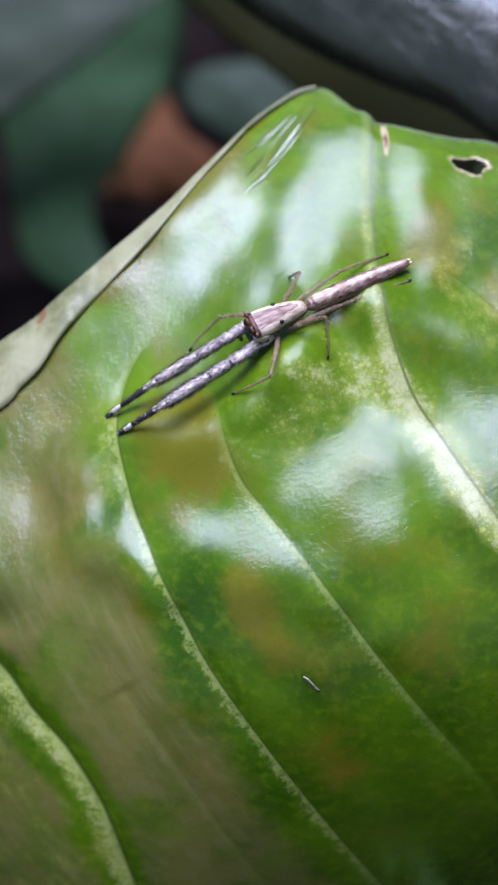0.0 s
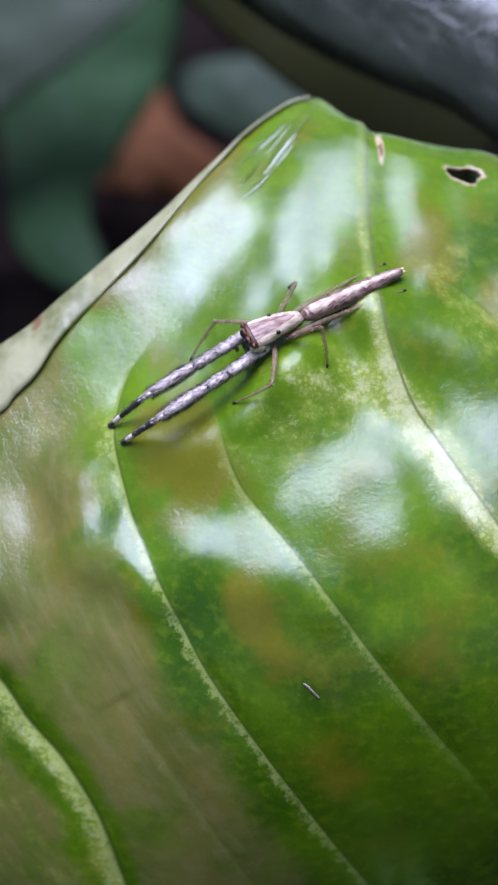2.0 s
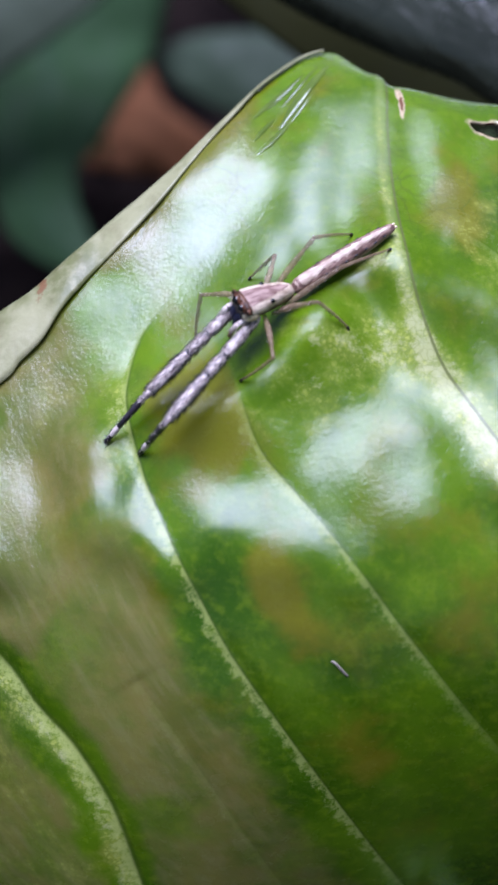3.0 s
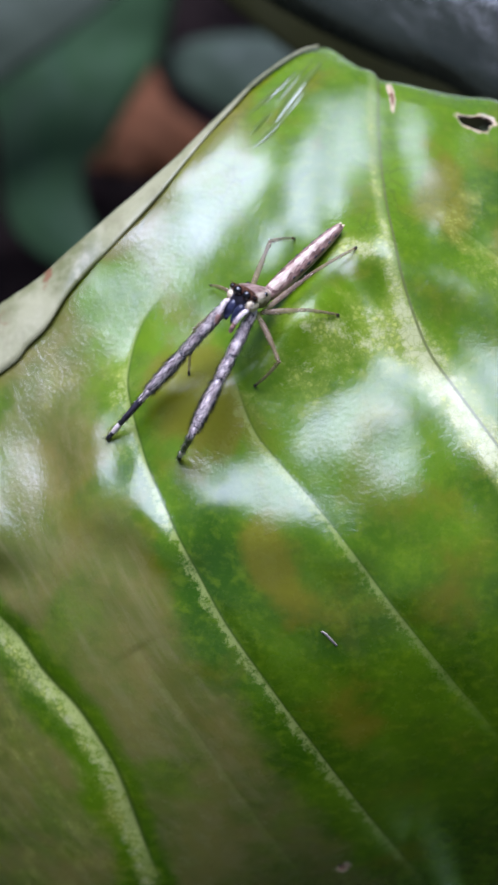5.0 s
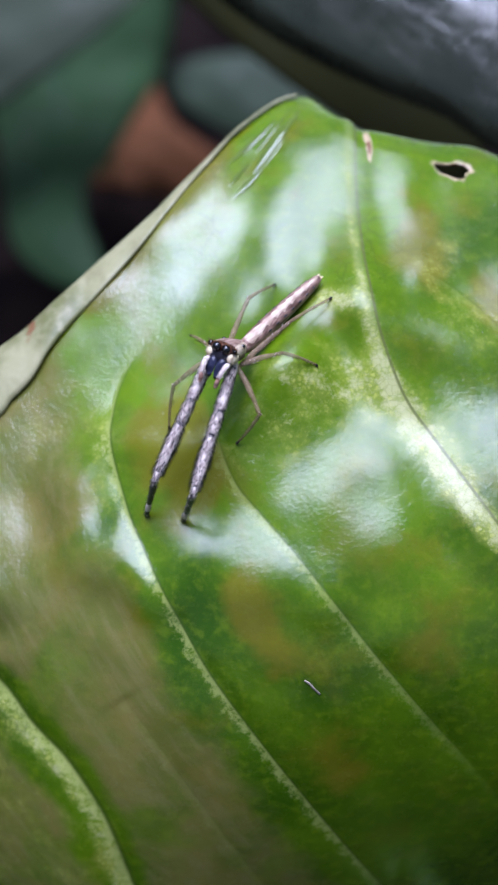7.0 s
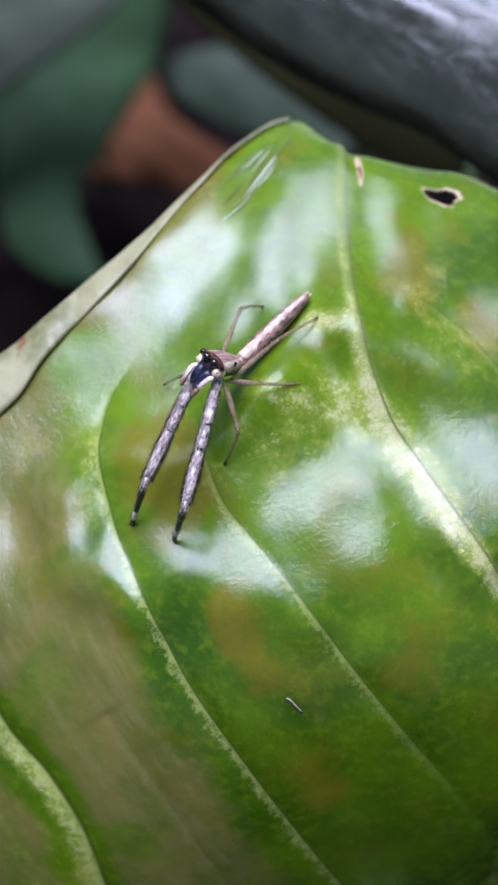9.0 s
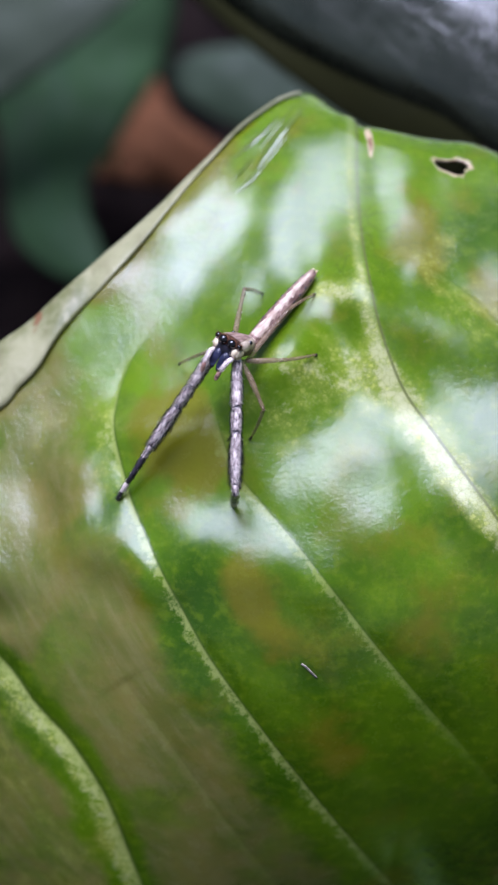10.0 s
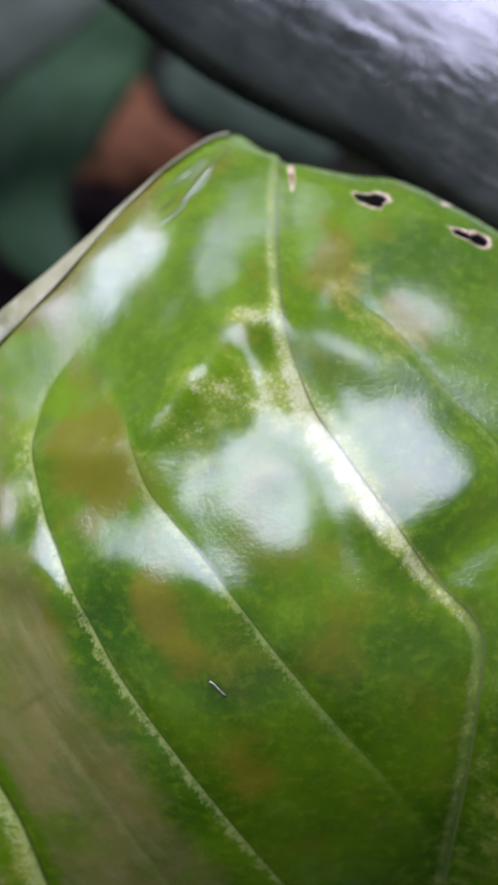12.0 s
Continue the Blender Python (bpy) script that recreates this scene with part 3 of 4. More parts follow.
    dry = np.maximum(dry, 1.0 * soft_spot(a, b, 16.0, 14.8, 0.5, 0.4))
    dry = np.maximum(dry, 0.6 * soft_spot(a, b, 6.9, 17.4, 0.5, 0.18))
    dry = np.maximum(dry, 0.62 * soft_spot(a, b, 6.0, 10.9, 0.15, 0.12))
    # the margin bends down over its last millimetre and a half
    fall = np.clip(1 - (top[None, :] - b) / 1.4, 0, 1)
    h = h - np.where(a > 0, 0.45, 0.2) * fall ** 2
    verts = np.stack([a, b, h], -1).reshape(-1, 3)
    inside = hole < 1
    keep = lambda i, j: not (inside[i, j] and inside[i + 1, j] and inside[i, j + 1] and inside[i + 1, j + 1])
    # stronger coat along the rolled margin, put there to brighten the sheen
    sheen_gain = np.maximum(soft_spot(a, b, -3.6, 8.2, 6.0, 2.4, 47), soft_spot(a, b, -9.5, 2.9, 4.5, 2.2, 33))
    # the netted skin round the midrib's bend is dull; less coat also mutes stray glints
    sheen_gain = sheen_gain - 0.8 * np.maximum(soft_spot(a, b, 4.0, 3.6, 4.0, 1.6), soft_spot(a, b, 7.4, 8.0, 2.6, 3.0)) - 0.35 * soft_spot(a, b, 3.6, 6.2, 2.4, 1.8, 20)
    fields = dict(sheen_gain=sheen_gain, mid=mid, sec=sec, power=power, pale=pale, brown=brown, olive=olive, upper=np.clip((b - 5) / 4, 0, 1), lit_tint=np.clip((b + 5) / 9, 0, 1) * np.clip(1 - (a - 6) / 9, 0.25, 1), dry=dry, wet=1.0 * soft_spot(a, b, 1.9, 16.0, 2.9, 0.8, 52), ribbed=np.interp(b, (-14, -7, 0, 19), (0.3, 0.5, 1.0, 0.7)))
    plant = tagged(new("leafy_plant"), "broad glossy green leaf with pale veins on its stalk", "plant")
    plant.matrix_world = LEAF
    blade = part("leaf", verts.tolist(), grid_faces(rows, cols, keep), GREEN, plant, "glossy green blade with two small eaten holes", fields=fields)
    solid = blade.modifiers.new("thickness", "SOLIDIFY")
    solid.thickness, solid.offset = 0.00016, -1
    # the margin that rolls back over the blade
    outer = evenly(EDGE[(EDGE[:, 0] > -24) & (EDGE[:, 0] < 3.6)], 150)
    inner = evenly(INNER[INNER[:, 0] > -24], 150)
    verts, dry, across = [], [], 9
    for i in range(len(outer)):
        o, q = outer[i], inner[i]
        ho, hq = height(o[0], o[1]) - 0.2, height(q[0], q[1])
        wide = np.hypot(*(q - o))
        for j in range(across):
            k = j / (across - 1)
            p = o + (q - o) * k
            lift = 0.5 * wide * math.sin(math.pi * min(1, k * 0.85 + 0.02)) ** 0.8 * 0.2 + 0.06 * k
            verts.append((p[0], p[1], float(ho + (hq - ho) * k + lift + 0.08 * math.sin(i * 0.21) * k)))
            dry.append(0.9 * math.exp(-((p[0] + 10.6) / 0.3) ** 2 - ((k - 0.1) / 0.25) ** 2) + 0.55 * math.exp(-((p[0] + 13.2) / 0.9) ** 2 - ((k - 0.3) / 0.3) ** 2))
    lip = part("rolled_margin", verts, grid_faces(len(outer), across), RIM, plant, "pale rolled-up leaf margin", fields=dict(dry=dry))
    solid = lip.modifiers.new("thickness", "SOLIDIFY")
    solid.thickness, solid.offset = 0.00014, 0
    # fine glossy creases that run down from the tip, added to catch glint lines
    for path, wide in (([(3.73, 18.7), (2.87, 17.5), (1.93, 16.1), (1.11, 14.71)], 0.24), ([(2.43, 18.15), (1.49, 17.1), (0.42, 16.04), (-0.27, 15.24)], 0.15),
                       ([(1.77, 15.26), (0.86, 14.09), (-0.03, 13.12)], 0.17), ([(3.2, 18.7), (2.2, 17.4), (1.2, 16.0)], 0.11),
                       ([(1.9, 17.5), (1.2, 16.7), (0.5, 15.9)], 0.1), ([(0.9, 15.4), (0.3, 14.6), (-0.2, 13.9)], 0.12), ([(2.9, 16.9), (2.2, 15.9), (1.6, 15.0)], 0.1)):
        line = spline(path, 30)
        rings = []
        for i, (x, y) in enumerate(line):
            q, o = line[min(i + 1, 29)], line[max(i - 1, 0)]
            way = (q - o) / np.hypot(*(q - o))
            w = wide * math.sin(math.pi * (i + 0.5) / 30) ** 0.6
            rings.append([tuple(on_leaf(x - way[1] * w * math.cos(t), y + way[0] * w * math.cos(t), 0.6 * w * math.sin(t) - 0.01)) for t in np.linspace(0, math.pi, 9)])
        part("crease", *loft(rings, closed=False), CREASE, plant, "wet-looking glossy crease")
    # the stalk down to the ground
    foot = LEAF.inverted() @ Vector((0.016, -0.010, -0.004))
    path = spline([(12.5, -29.5, float(height(12.5, -29.5)) - 0.6), (12, -40, -12), (14, -60, -40), tuple(c / MM for c in foot)], 24)
    rings = []
    for p in path:
        rings.append([(p[0] + 1.1 * math.cos(t), p[1] + 0.5 * math.sin(t), p[2] + 0.9 * math.sin(t)) for t in np.linspace(0, 2 * math.pi, 12, endpoint=False)])
    part("stalk", *loft(rings), STALK, plant)
    return plant


PLANT = build_leaf()


def dust(name, path, radius, label):
    """A tiny fibre lying on the leaf."""
    curve = spline([tuple(on_leaf(a, b, up)) for a, b, up in path], 14)
    rings = [[(p[0] + radius * math.cos(t), p[1] + radius * math.sin(t), p[2] + radius * math.sin(t)) for t in np.linspace(0, 2 * math.pi, 6, endpoint=False)] for p in curve]
    ob = part(name, *loft(rings), GREY_DUST)
    ob.matrix_world = LEAF
    return tagged(ob, label, "fibre")


FIBRE = dust("fibre", [(3.4, -10.95, 0.05), (3.6, -11.08, 0.10), (3.85, -11.36, 0.10), (4.1, -11.62, 0.07)], 0.062, "tiny curled whitish fibre lying on the leaf")


# ---- ground and the plants behind ----
def build_ground():
    n = 140
    far = np.sign(np.linspace(-1, 1, n)) * np.abs(np.linspace(-1, 1, n)) ** 5 * 400000
    verts = []
    for y in far:
        for x in far:
            d = math.hypot(x, y)
            bump = 5 * noise.noise((x * 0.03, y * 0.03, 0.3)) + 2.5 * noise.noise((x * 0.11, y * 0.11, 2.0)) if d < 1500 else 0
            verts.append((x, y, bump - 6))
    tagged(part("ground", verts, grid_faces(n, n), SOIL), "near-black soil under the plants", "ground", kind="structure")


build_ground()


def blade(name, stations, material, label, category, camber=0.15, wave=0.0, seed=0, thick=0.3, stalk=None, lean=0.0):
    """A leaf as a strip: stations in mm (right, up, away) and half width; rigid, with a rib and thickness."""
    line = spline(stations, 40)
    across, verts, field = 15, [], []
    for i, (x, y, z, w) in enumerate(line):
        q, p = line[min(i + 1, 39)], line[max(i - 1, 0)]
        u = np.array([q[0] - p[0], q[1] - p[1]])
        u = u / (np.hypot(*u) + 1e-9)
        for j in range(across):
            k = 2 * j / (across - 1) - 1
            ripple = wave * w * noise.noise((x * 0.12 + seed, y * 0.12, k * 1.5))
            verts.append((x - u[1] * w * k, y + u[0] * w * k, -z - camber * w * k * k - lean * w * k + ripple))
            field.append(k)
    thing = tagged(new(name), label, category)
    thing.matrix_world = BASE
    ob = part("blade", verts, grid_faces(40, across), material, thing, fields=dict(across=field))
    solid = ob.modifiers.new("thickness", "SOLIDIFY")
    solid.thickness, solid.offset = thick * MM, -1
    rib = [[(x + r * math.cos(t), y + r * math.sin(t), -z - thick - 0.1 + r * 0.6 * math.sin(t)) for t in np.linspace(0, 2 * math.pi, 8, endpoint=False)]
           for (x, y, z, w), r in zip(line[1:-1], np.linspace(0.9, 0.25, 38))]
    part("midrib", *loft(rib), material, thing)
    if stalk is not None:
        x, y, z, _ = line[stalk]
        top = BASE @ Vector((x * MM, y * MM, -z * MM))
        foot = BASE.inverted() @ Vector((top.x + 0.004, top.y + 0.006, -0.006))
        path = spline([(x, y, -z - 0.4), tuple((Vector((x, y, -z)) * 0.5 + foot / MM * 0.5) + Vector((0.8, 0, 1.0))), tuple(foot / MM)], 14)
        rings = [[(p[0] + 0.9 * math.cos(t), p[1], p[2] + 0.9 * math.sin(t)) for t in np.linspace(0, 2 * math.pi, 8, endpoint=False)] for p in path]
        part("stalk", *loft(rings), STALK, thing)
    return thing


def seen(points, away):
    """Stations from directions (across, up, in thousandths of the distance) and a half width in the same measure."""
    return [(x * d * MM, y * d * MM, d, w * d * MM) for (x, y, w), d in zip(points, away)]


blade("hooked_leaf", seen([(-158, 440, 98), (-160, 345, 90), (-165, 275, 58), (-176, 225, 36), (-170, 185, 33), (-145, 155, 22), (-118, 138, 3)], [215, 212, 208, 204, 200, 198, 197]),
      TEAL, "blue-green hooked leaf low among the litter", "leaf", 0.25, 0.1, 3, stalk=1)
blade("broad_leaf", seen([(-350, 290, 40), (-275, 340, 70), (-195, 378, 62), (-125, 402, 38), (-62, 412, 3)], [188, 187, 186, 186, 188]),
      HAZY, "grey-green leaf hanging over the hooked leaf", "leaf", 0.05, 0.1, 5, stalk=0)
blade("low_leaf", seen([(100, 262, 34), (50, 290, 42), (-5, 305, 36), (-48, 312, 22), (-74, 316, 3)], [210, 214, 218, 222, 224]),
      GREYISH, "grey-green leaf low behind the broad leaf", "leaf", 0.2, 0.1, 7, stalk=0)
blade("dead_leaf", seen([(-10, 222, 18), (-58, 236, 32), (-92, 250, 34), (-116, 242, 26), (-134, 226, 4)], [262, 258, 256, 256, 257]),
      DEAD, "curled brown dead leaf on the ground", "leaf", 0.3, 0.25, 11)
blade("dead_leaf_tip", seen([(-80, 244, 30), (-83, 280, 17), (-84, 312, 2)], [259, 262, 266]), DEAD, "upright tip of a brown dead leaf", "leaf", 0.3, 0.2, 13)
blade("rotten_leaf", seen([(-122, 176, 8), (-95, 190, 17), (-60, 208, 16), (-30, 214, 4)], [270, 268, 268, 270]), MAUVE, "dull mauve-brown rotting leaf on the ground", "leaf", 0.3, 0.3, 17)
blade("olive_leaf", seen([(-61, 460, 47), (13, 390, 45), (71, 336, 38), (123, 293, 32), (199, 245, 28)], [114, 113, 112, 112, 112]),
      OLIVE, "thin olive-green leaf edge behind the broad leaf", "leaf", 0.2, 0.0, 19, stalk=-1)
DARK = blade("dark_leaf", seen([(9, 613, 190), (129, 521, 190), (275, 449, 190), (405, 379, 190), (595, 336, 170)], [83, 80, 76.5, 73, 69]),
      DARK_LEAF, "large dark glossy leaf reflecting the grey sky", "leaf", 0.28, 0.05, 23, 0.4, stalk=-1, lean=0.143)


# ---- the spider ----
# body frame: x ahead, y to its left, z up, in millimetres from the waist
def hairs(pieces, count, length, seed, lean=0.5, wide=0.015, upper=False):
    """Short tapered bristles over a limb given by stations (x, radius)."""
    rng = random.Random(seed)
    verts, faces = [], []
    xs, rs = [p[0] for p in pieces], [p[1] for p in pieces]
    for _ in range(count):
        x = rng.uniform(xs[0], xs[-1])
        r = float(np.interp(x, xs, rs)) * 0.95
        a = rng.uniform(0.1, math.pi - 0.1) if upper else rng.uniform(math.pi - 0.6, 2 * math.pi + 0.6)
        out = Vector((0, math.cos(a), math.sin(a)))
        side = Vector((0, -math.sin(a), math.cos(a)))
        way = (out * rng.uniform(0.3, 0.7) + Vector((lean + 0.4, 0, 0)) + side * rng.uniform(-0.15, 0.15)).normalized()
        p = Vector((x, 0, 0)) + out * r
        n = len(verts)
        w = wide * rng.uniform(0.7, 1.2)
        verts += [tuple(p + side * w), tuple(p - side * w), tuple(p + Vector((w, 0, 0)) * 1.4 - out * w), tuple(p + way * length * rng.uniform(0.6, 1.2))]
        faces += [(n, n + 1, n + 3), (n + 1, n + 2, n + 3), (n + 2, n, n + 3)]
    return verts, faces


def tufts(x, y, z, spread, count, length, seed):
    """A clump of short tapered hairs that stand forwards and out from a place on the body."""
    rng = random.Random(seed)
    verts, faces = [], []
    for _ in range(count):
        p = Vector((x + rng.uniform(-0.4, 0.4) * spread, y + rng.gauss(0, 0.55) * spread, z + rng.gauss(0, 0.55) * spread))
        way = Vector((rng.uniform(0.3, 0.9), rng.uniform(-0.5, 0.5) + (0.4 if y > 0 else -0.4), rng.uniform(-0.6, 0.5))).normalized()
        side = way.orthogonal().normalized() * 0.016
        n = len(verts)
        verts += [tuple(p + side), tuple(p - side), tuple(p + way.cross(side)), tuple(p + way * length * rng.uniform(0.6, 1.2))]
        faces += [(n, n + 1, n + 3), (n + 1, n + 2, n + 3), (n + 2, n, n + 3)]
    return verts, faces


def limb(stations, n=12, bow=0.0):
    """A rounded limb along x from stations (x, radius)."""
    line = spline(stations, 4 * len(stations))
    span = stations[-1][0] - stations[0][0]
    rings = []
    for x, r in line:
        lift = bow * math.sin(math.pi * (x - stations[0][0]) / span)
        rings.append(ellipse_ring(x, 0, lift, max(r, 0.01), max(r, 0.01) * 1.05, n))
    return loft(rings)


def coated(name, stations, skin, coats, parent, label="", bow=0.0, n=12):
    """A limb with coats of bristles: (material, count, length, seed, upper or lower side); skin: one, or rings (end, skin)."""
    body = limb(stations, n, bow)
    rings = skin if isinstance(skin, list) else [(1e9, skin)]
    pieces, mats, index = [body], [m for _, m in rings], []
    for face in body[1]:
        x = sum(body[0][v][0] for v in face) / len(face)
        index.append(next(i for i, (end, _) in enumerate(rings) if x <= end))
    for material, count, length, seed, upper in coats:
        piece = hairs(stations, count, length, seed, upper=upper)
        pieces.append(piece)
        mats.append(material)
        index += [len(mats) - 1] * len(piece[1])
    ob = part(name, *merged(*pieces), mats, parent, label)
    ob.data.polygons.foreach_set("material_index", index)
    return ob


UPPER = {1: 6.2, 2: 2.5, 3: 2.1, 4: 3.1}
LOWER = {1: 3.2, 2: 2.5, 3: 2.15, 4: 3.1}
# which way each pair's knees stand off: up from the leaf (forelegs: towards the camera), ahead, outwards
KNEES = {1: (1.0, 0.0, 0.06), 2: (0.4, 0.0, 0.6), 3: (0.45, -0.7, 0.4), 4: (1.0, 0.0, 0.12)}
HIPS = {1: (2.25, 0.60, -0.42), 2: (1.75, 0.60, -0.45), 3: (1.15, 0.58, -0.45), 4: (0.65, 0.48, -0.42)}


def front_leg(parent, side):
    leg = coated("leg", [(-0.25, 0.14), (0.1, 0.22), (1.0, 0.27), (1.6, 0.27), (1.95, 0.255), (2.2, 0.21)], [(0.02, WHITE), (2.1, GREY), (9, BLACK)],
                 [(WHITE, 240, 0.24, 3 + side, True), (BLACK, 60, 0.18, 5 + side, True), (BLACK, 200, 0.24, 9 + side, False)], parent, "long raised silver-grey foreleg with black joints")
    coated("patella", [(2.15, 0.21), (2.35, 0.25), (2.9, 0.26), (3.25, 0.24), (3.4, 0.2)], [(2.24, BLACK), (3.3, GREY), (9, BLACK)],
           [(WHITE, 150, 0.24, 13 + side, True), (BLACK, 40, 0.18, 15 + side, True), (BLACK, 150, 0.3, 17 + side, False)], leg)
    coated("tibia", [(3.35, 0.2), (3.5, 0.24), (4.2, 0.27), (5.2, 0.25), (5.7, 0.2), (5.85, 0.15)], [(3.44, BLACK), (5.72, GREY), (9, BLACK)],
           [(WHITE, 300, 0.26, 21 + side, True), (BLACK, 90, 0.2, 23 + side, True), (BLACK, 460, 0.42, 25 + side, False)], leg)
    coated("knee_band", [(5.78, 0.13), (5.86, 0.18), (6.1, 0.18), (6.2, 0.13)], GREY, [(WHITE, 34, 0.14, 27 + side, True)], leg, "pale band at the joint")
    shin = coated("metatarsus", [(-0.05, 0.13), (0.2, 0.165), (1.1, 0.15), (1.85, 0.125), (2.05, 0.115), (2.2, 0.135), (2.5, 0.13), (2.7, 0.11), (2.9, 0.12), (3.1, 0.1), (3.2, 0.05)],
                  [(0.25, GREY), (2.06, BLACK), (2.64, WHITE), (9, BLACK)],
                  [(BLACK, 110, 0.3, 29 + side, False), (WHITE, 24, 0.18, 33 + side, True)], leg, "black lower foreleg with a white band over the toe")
    return leg, shin


def thin_leg(parent, number, side):
    u, w = UPPER[number], LOWER[number]
    leg = coated("leg", [(-0.15, 0.08), (0.1, 0.115), (u * 0.45, 0.14), (u * 0.72, 0.1), (u * 0.78, 0.088), (u * 0.92, 0.1), (u, 0.075)], TAN,
                 [(WHITE, 18, 0.12, 41 + number + side, True), (BROWN, 22, 0.14, 51 + number + side, False)], parent, "thin translucent tan leg", bow=0.1)
    shin = coated("shin", [(-0.03, 0.075), (0.2, 0.088), (w * 0.5, 0.072), (w * 0.8, 0.06), (w - 0.18, 0.058), (w - 0.06, 0.062), (w + 0.02, 0.03)], [(w - 0.16, TAN), (9, BLACK)],
                  [(BROWN, 24, 0.12, 61 + number + side, False), (BLACK, 8, 0.14, 71 + number + side, False)], leg, bow=0.06)
    return leg, shin


def build_spider():
    spider = tagged(new("jumping_spider"), "slender pinkish-grey jumping spider with long forelegs on the leaf", "spider")
    rings = []
    for x, z, w, t in ((-0.05, -0.05, 0.16, 0.18), (0.1, 0.0, 0.30, 0.34), (0.5, 0.05, 0.42, 0.48), (1.0, 0.1, 0.53, 0.5), (1.6, 0.13, 0.64, 0.5), (2.2, 0.13, 0.71, 0.47), (2.6, 0.12, 0.72, 0.44), (2.78, 0.1, 0.67, 0.42), (2.84, 0.09, 0.6, 0.37)):
        rings.append(ellipse_ring(x, 0, z, w, t, 24, 0.72))
    carapace = part("carapace", *loft(rings), CARAPACE, spider, "beige flat-topped carapace")
    # face: dark front plate, rust fringe over the eyes, pale cheeks
    part("face", *loft([ellipse_ring(2.80, 0, 0.06, 0.6, 0.42, 20, 0.75), ellipse_ring(2.92, 0, 0.04, 0.5, 0.38, 20, 0.75), ellipse_ring(2.95, 0, 0.03, 0.36, 0.27, 20, 0.8)]), FACE, carapace, "black face")
    arch = [[(px, py, max(pz, 0.26)) for px, py, pz in ellipse_ring(x, 0, z, w, t, 24, 0.72)] for x, z, w, t in ((2.62, 0.12, 0.726, 0.442), (2.76, 0.118, 0.71, 0.432), (2.84, 0.112, 0.675, 0.412), (2.92, 0.105, 0.62, 0.37))]
    part("brow", *loft(arch), BROWN, carapace, "rust-brown fringe over the eyes")
    for s in (-1, 1):
        cheek = part("cheek", *merged(ball(2.82, 0.5 * s, 0.0, 0.16, 0.17, 0.22), ball(2.52, 0.62 * s, -0.02, 0.36, 0.17, 0.28)), CREAM, carapace, "cream-haired cheek")
        part("cheek_hair", *tufts(2.86, 0.5 * s, 0.04, 0.16, 60, 0.16, 81 + s), WHITE, cheek)
    part("brow_hair", *merged(*(tufts(2.86, y, 0.46, 0.16, 40, 0.15, 91 + k) for k, y in enumerate((-0.5, -0.25, 0.0, 0.25, 0.5)))), BROWN, carapace)
    for x, y, z, r in ((2.93, 0.235, 0.33, 0.225), (2.82, 0.6, 0.36, 0.13), (1.5, 0.5, 0.49, 0.115)):
        for s in (-1, 1):
            eye = part("eye", *ball(x, y * s, z, r, r, r, 10, 16), EYE_BLACK, carapace, "round glossy black eye")
            if x > 2.5:
                part("eye_rim", *loft([ellipse_ring(x + dx, y * s, z, r * k, r * k, 18) for dx, k in ((-0.03, 1.12), (0.03, 1.16), (0.08, 1.04))], caps=False), EYE_RED, carapace)
    patch = [[(x, w * k, 0.135 + float(np.interp(x, (0.5, 1.0, 1.6, 2.2, 2.6), (0.435, 0.51, 0.54, 0.51, 0.47))) - 0.05 * k * k - 0.012) for k in np.linspace(-1, 1, 9)]
             for x, w in ((0.4, 0.05), (0.8, 0.2), (1.5, 0.32), (2.0, 0.39), (2.4, 0.44), (2.66, 0.46))]
    part("back_patch", *loft(patch, closed=False), PURPLE, carapace, "purplish-brown patch on the flat top")
    for s in (-1, 1):
        part("chelicera", *loft([ellipse_ring(2.55, 0.22 * s, -0.2, 0.1, 0.1), ellipse_ring(2.72, 0.23 * s, -0.26, 0.21, 0.24), ellipse_ring(2.95, 0.22 * s, -0.45, 0.215, 0.32),
                                ellipse_ring(3.04, 0.2 * s, -0.7, 0.195, 0.32), ellipse_ring(3.0, 0.17 * s, -0.98, 0.11, 0.16)]), FANG, spider, "glossy blue-black jaw")
        joints = [(2.6, 0.5 * s, -0.3), (3.14, 0.52 * s, -0.42), (3.3, 0.44 * s, -0.98), (3.26, 0.4 * s, -1.34)]
        palp = part("palp", *merged(limb_between(joints[0], joints[1], 0.11, 0.125), limb_between(joints[1], joints[2], 0.125, 0.1)), WHITE, spider, "white-haired feeler")
        part("palp_tip", *merged(limb_between(joints[2], joints[3], 0.1, 0.11), ball(3.26, 0.4 * s, -1.36, 0.1, 0.1, 0.12)), PINK, palp, "pinkish-brown tip")
        part("palp_hair", *merged(*(tufts(3.24 + 0.04 * k, (0.5 - 0.03 * k) * s, -0.5 - 0.2 * k, 0.12, 22, 0.17, 101 + k) for k in range(3))), WHITE, palp)
    # abdomen: its own frame, x back from the waist
    rings = []
    for x, w, t in ((-0.05, 0.1, 0.1), (0.1, 0.26, 0.28), (0.35, 0.4, 0.42), (0.9, 0.47, 0.48), (2.0, 0.49, 0.49), (3.2, 0.47, 0.46), (4.2, 0.42, 0.41), (5.0, 0.35, 0.34), (5.5, 0.28, 0.27), (5.72, 0.22, 0.22), (5.82, 0.12, 0.12)):
        rings.append(ellipse_ring(x, 0, 0, w * 0.92, t * 0.92, 18))
    abdomen = part("abdomen", *loft(rings), BELLY, spider, "long slim bronze abdomen with a silver stripe")
    stripe = []
    for x in np.linspace(0.2, 5.6, 55):
        w = float(np.interp(x, (0.2, 0.6, 1.5, 3.0, 4.4, 5.2, 5.6), (0.2, 0.28, 0.29, 0.28, 0.23, 0.18, 0.13)))
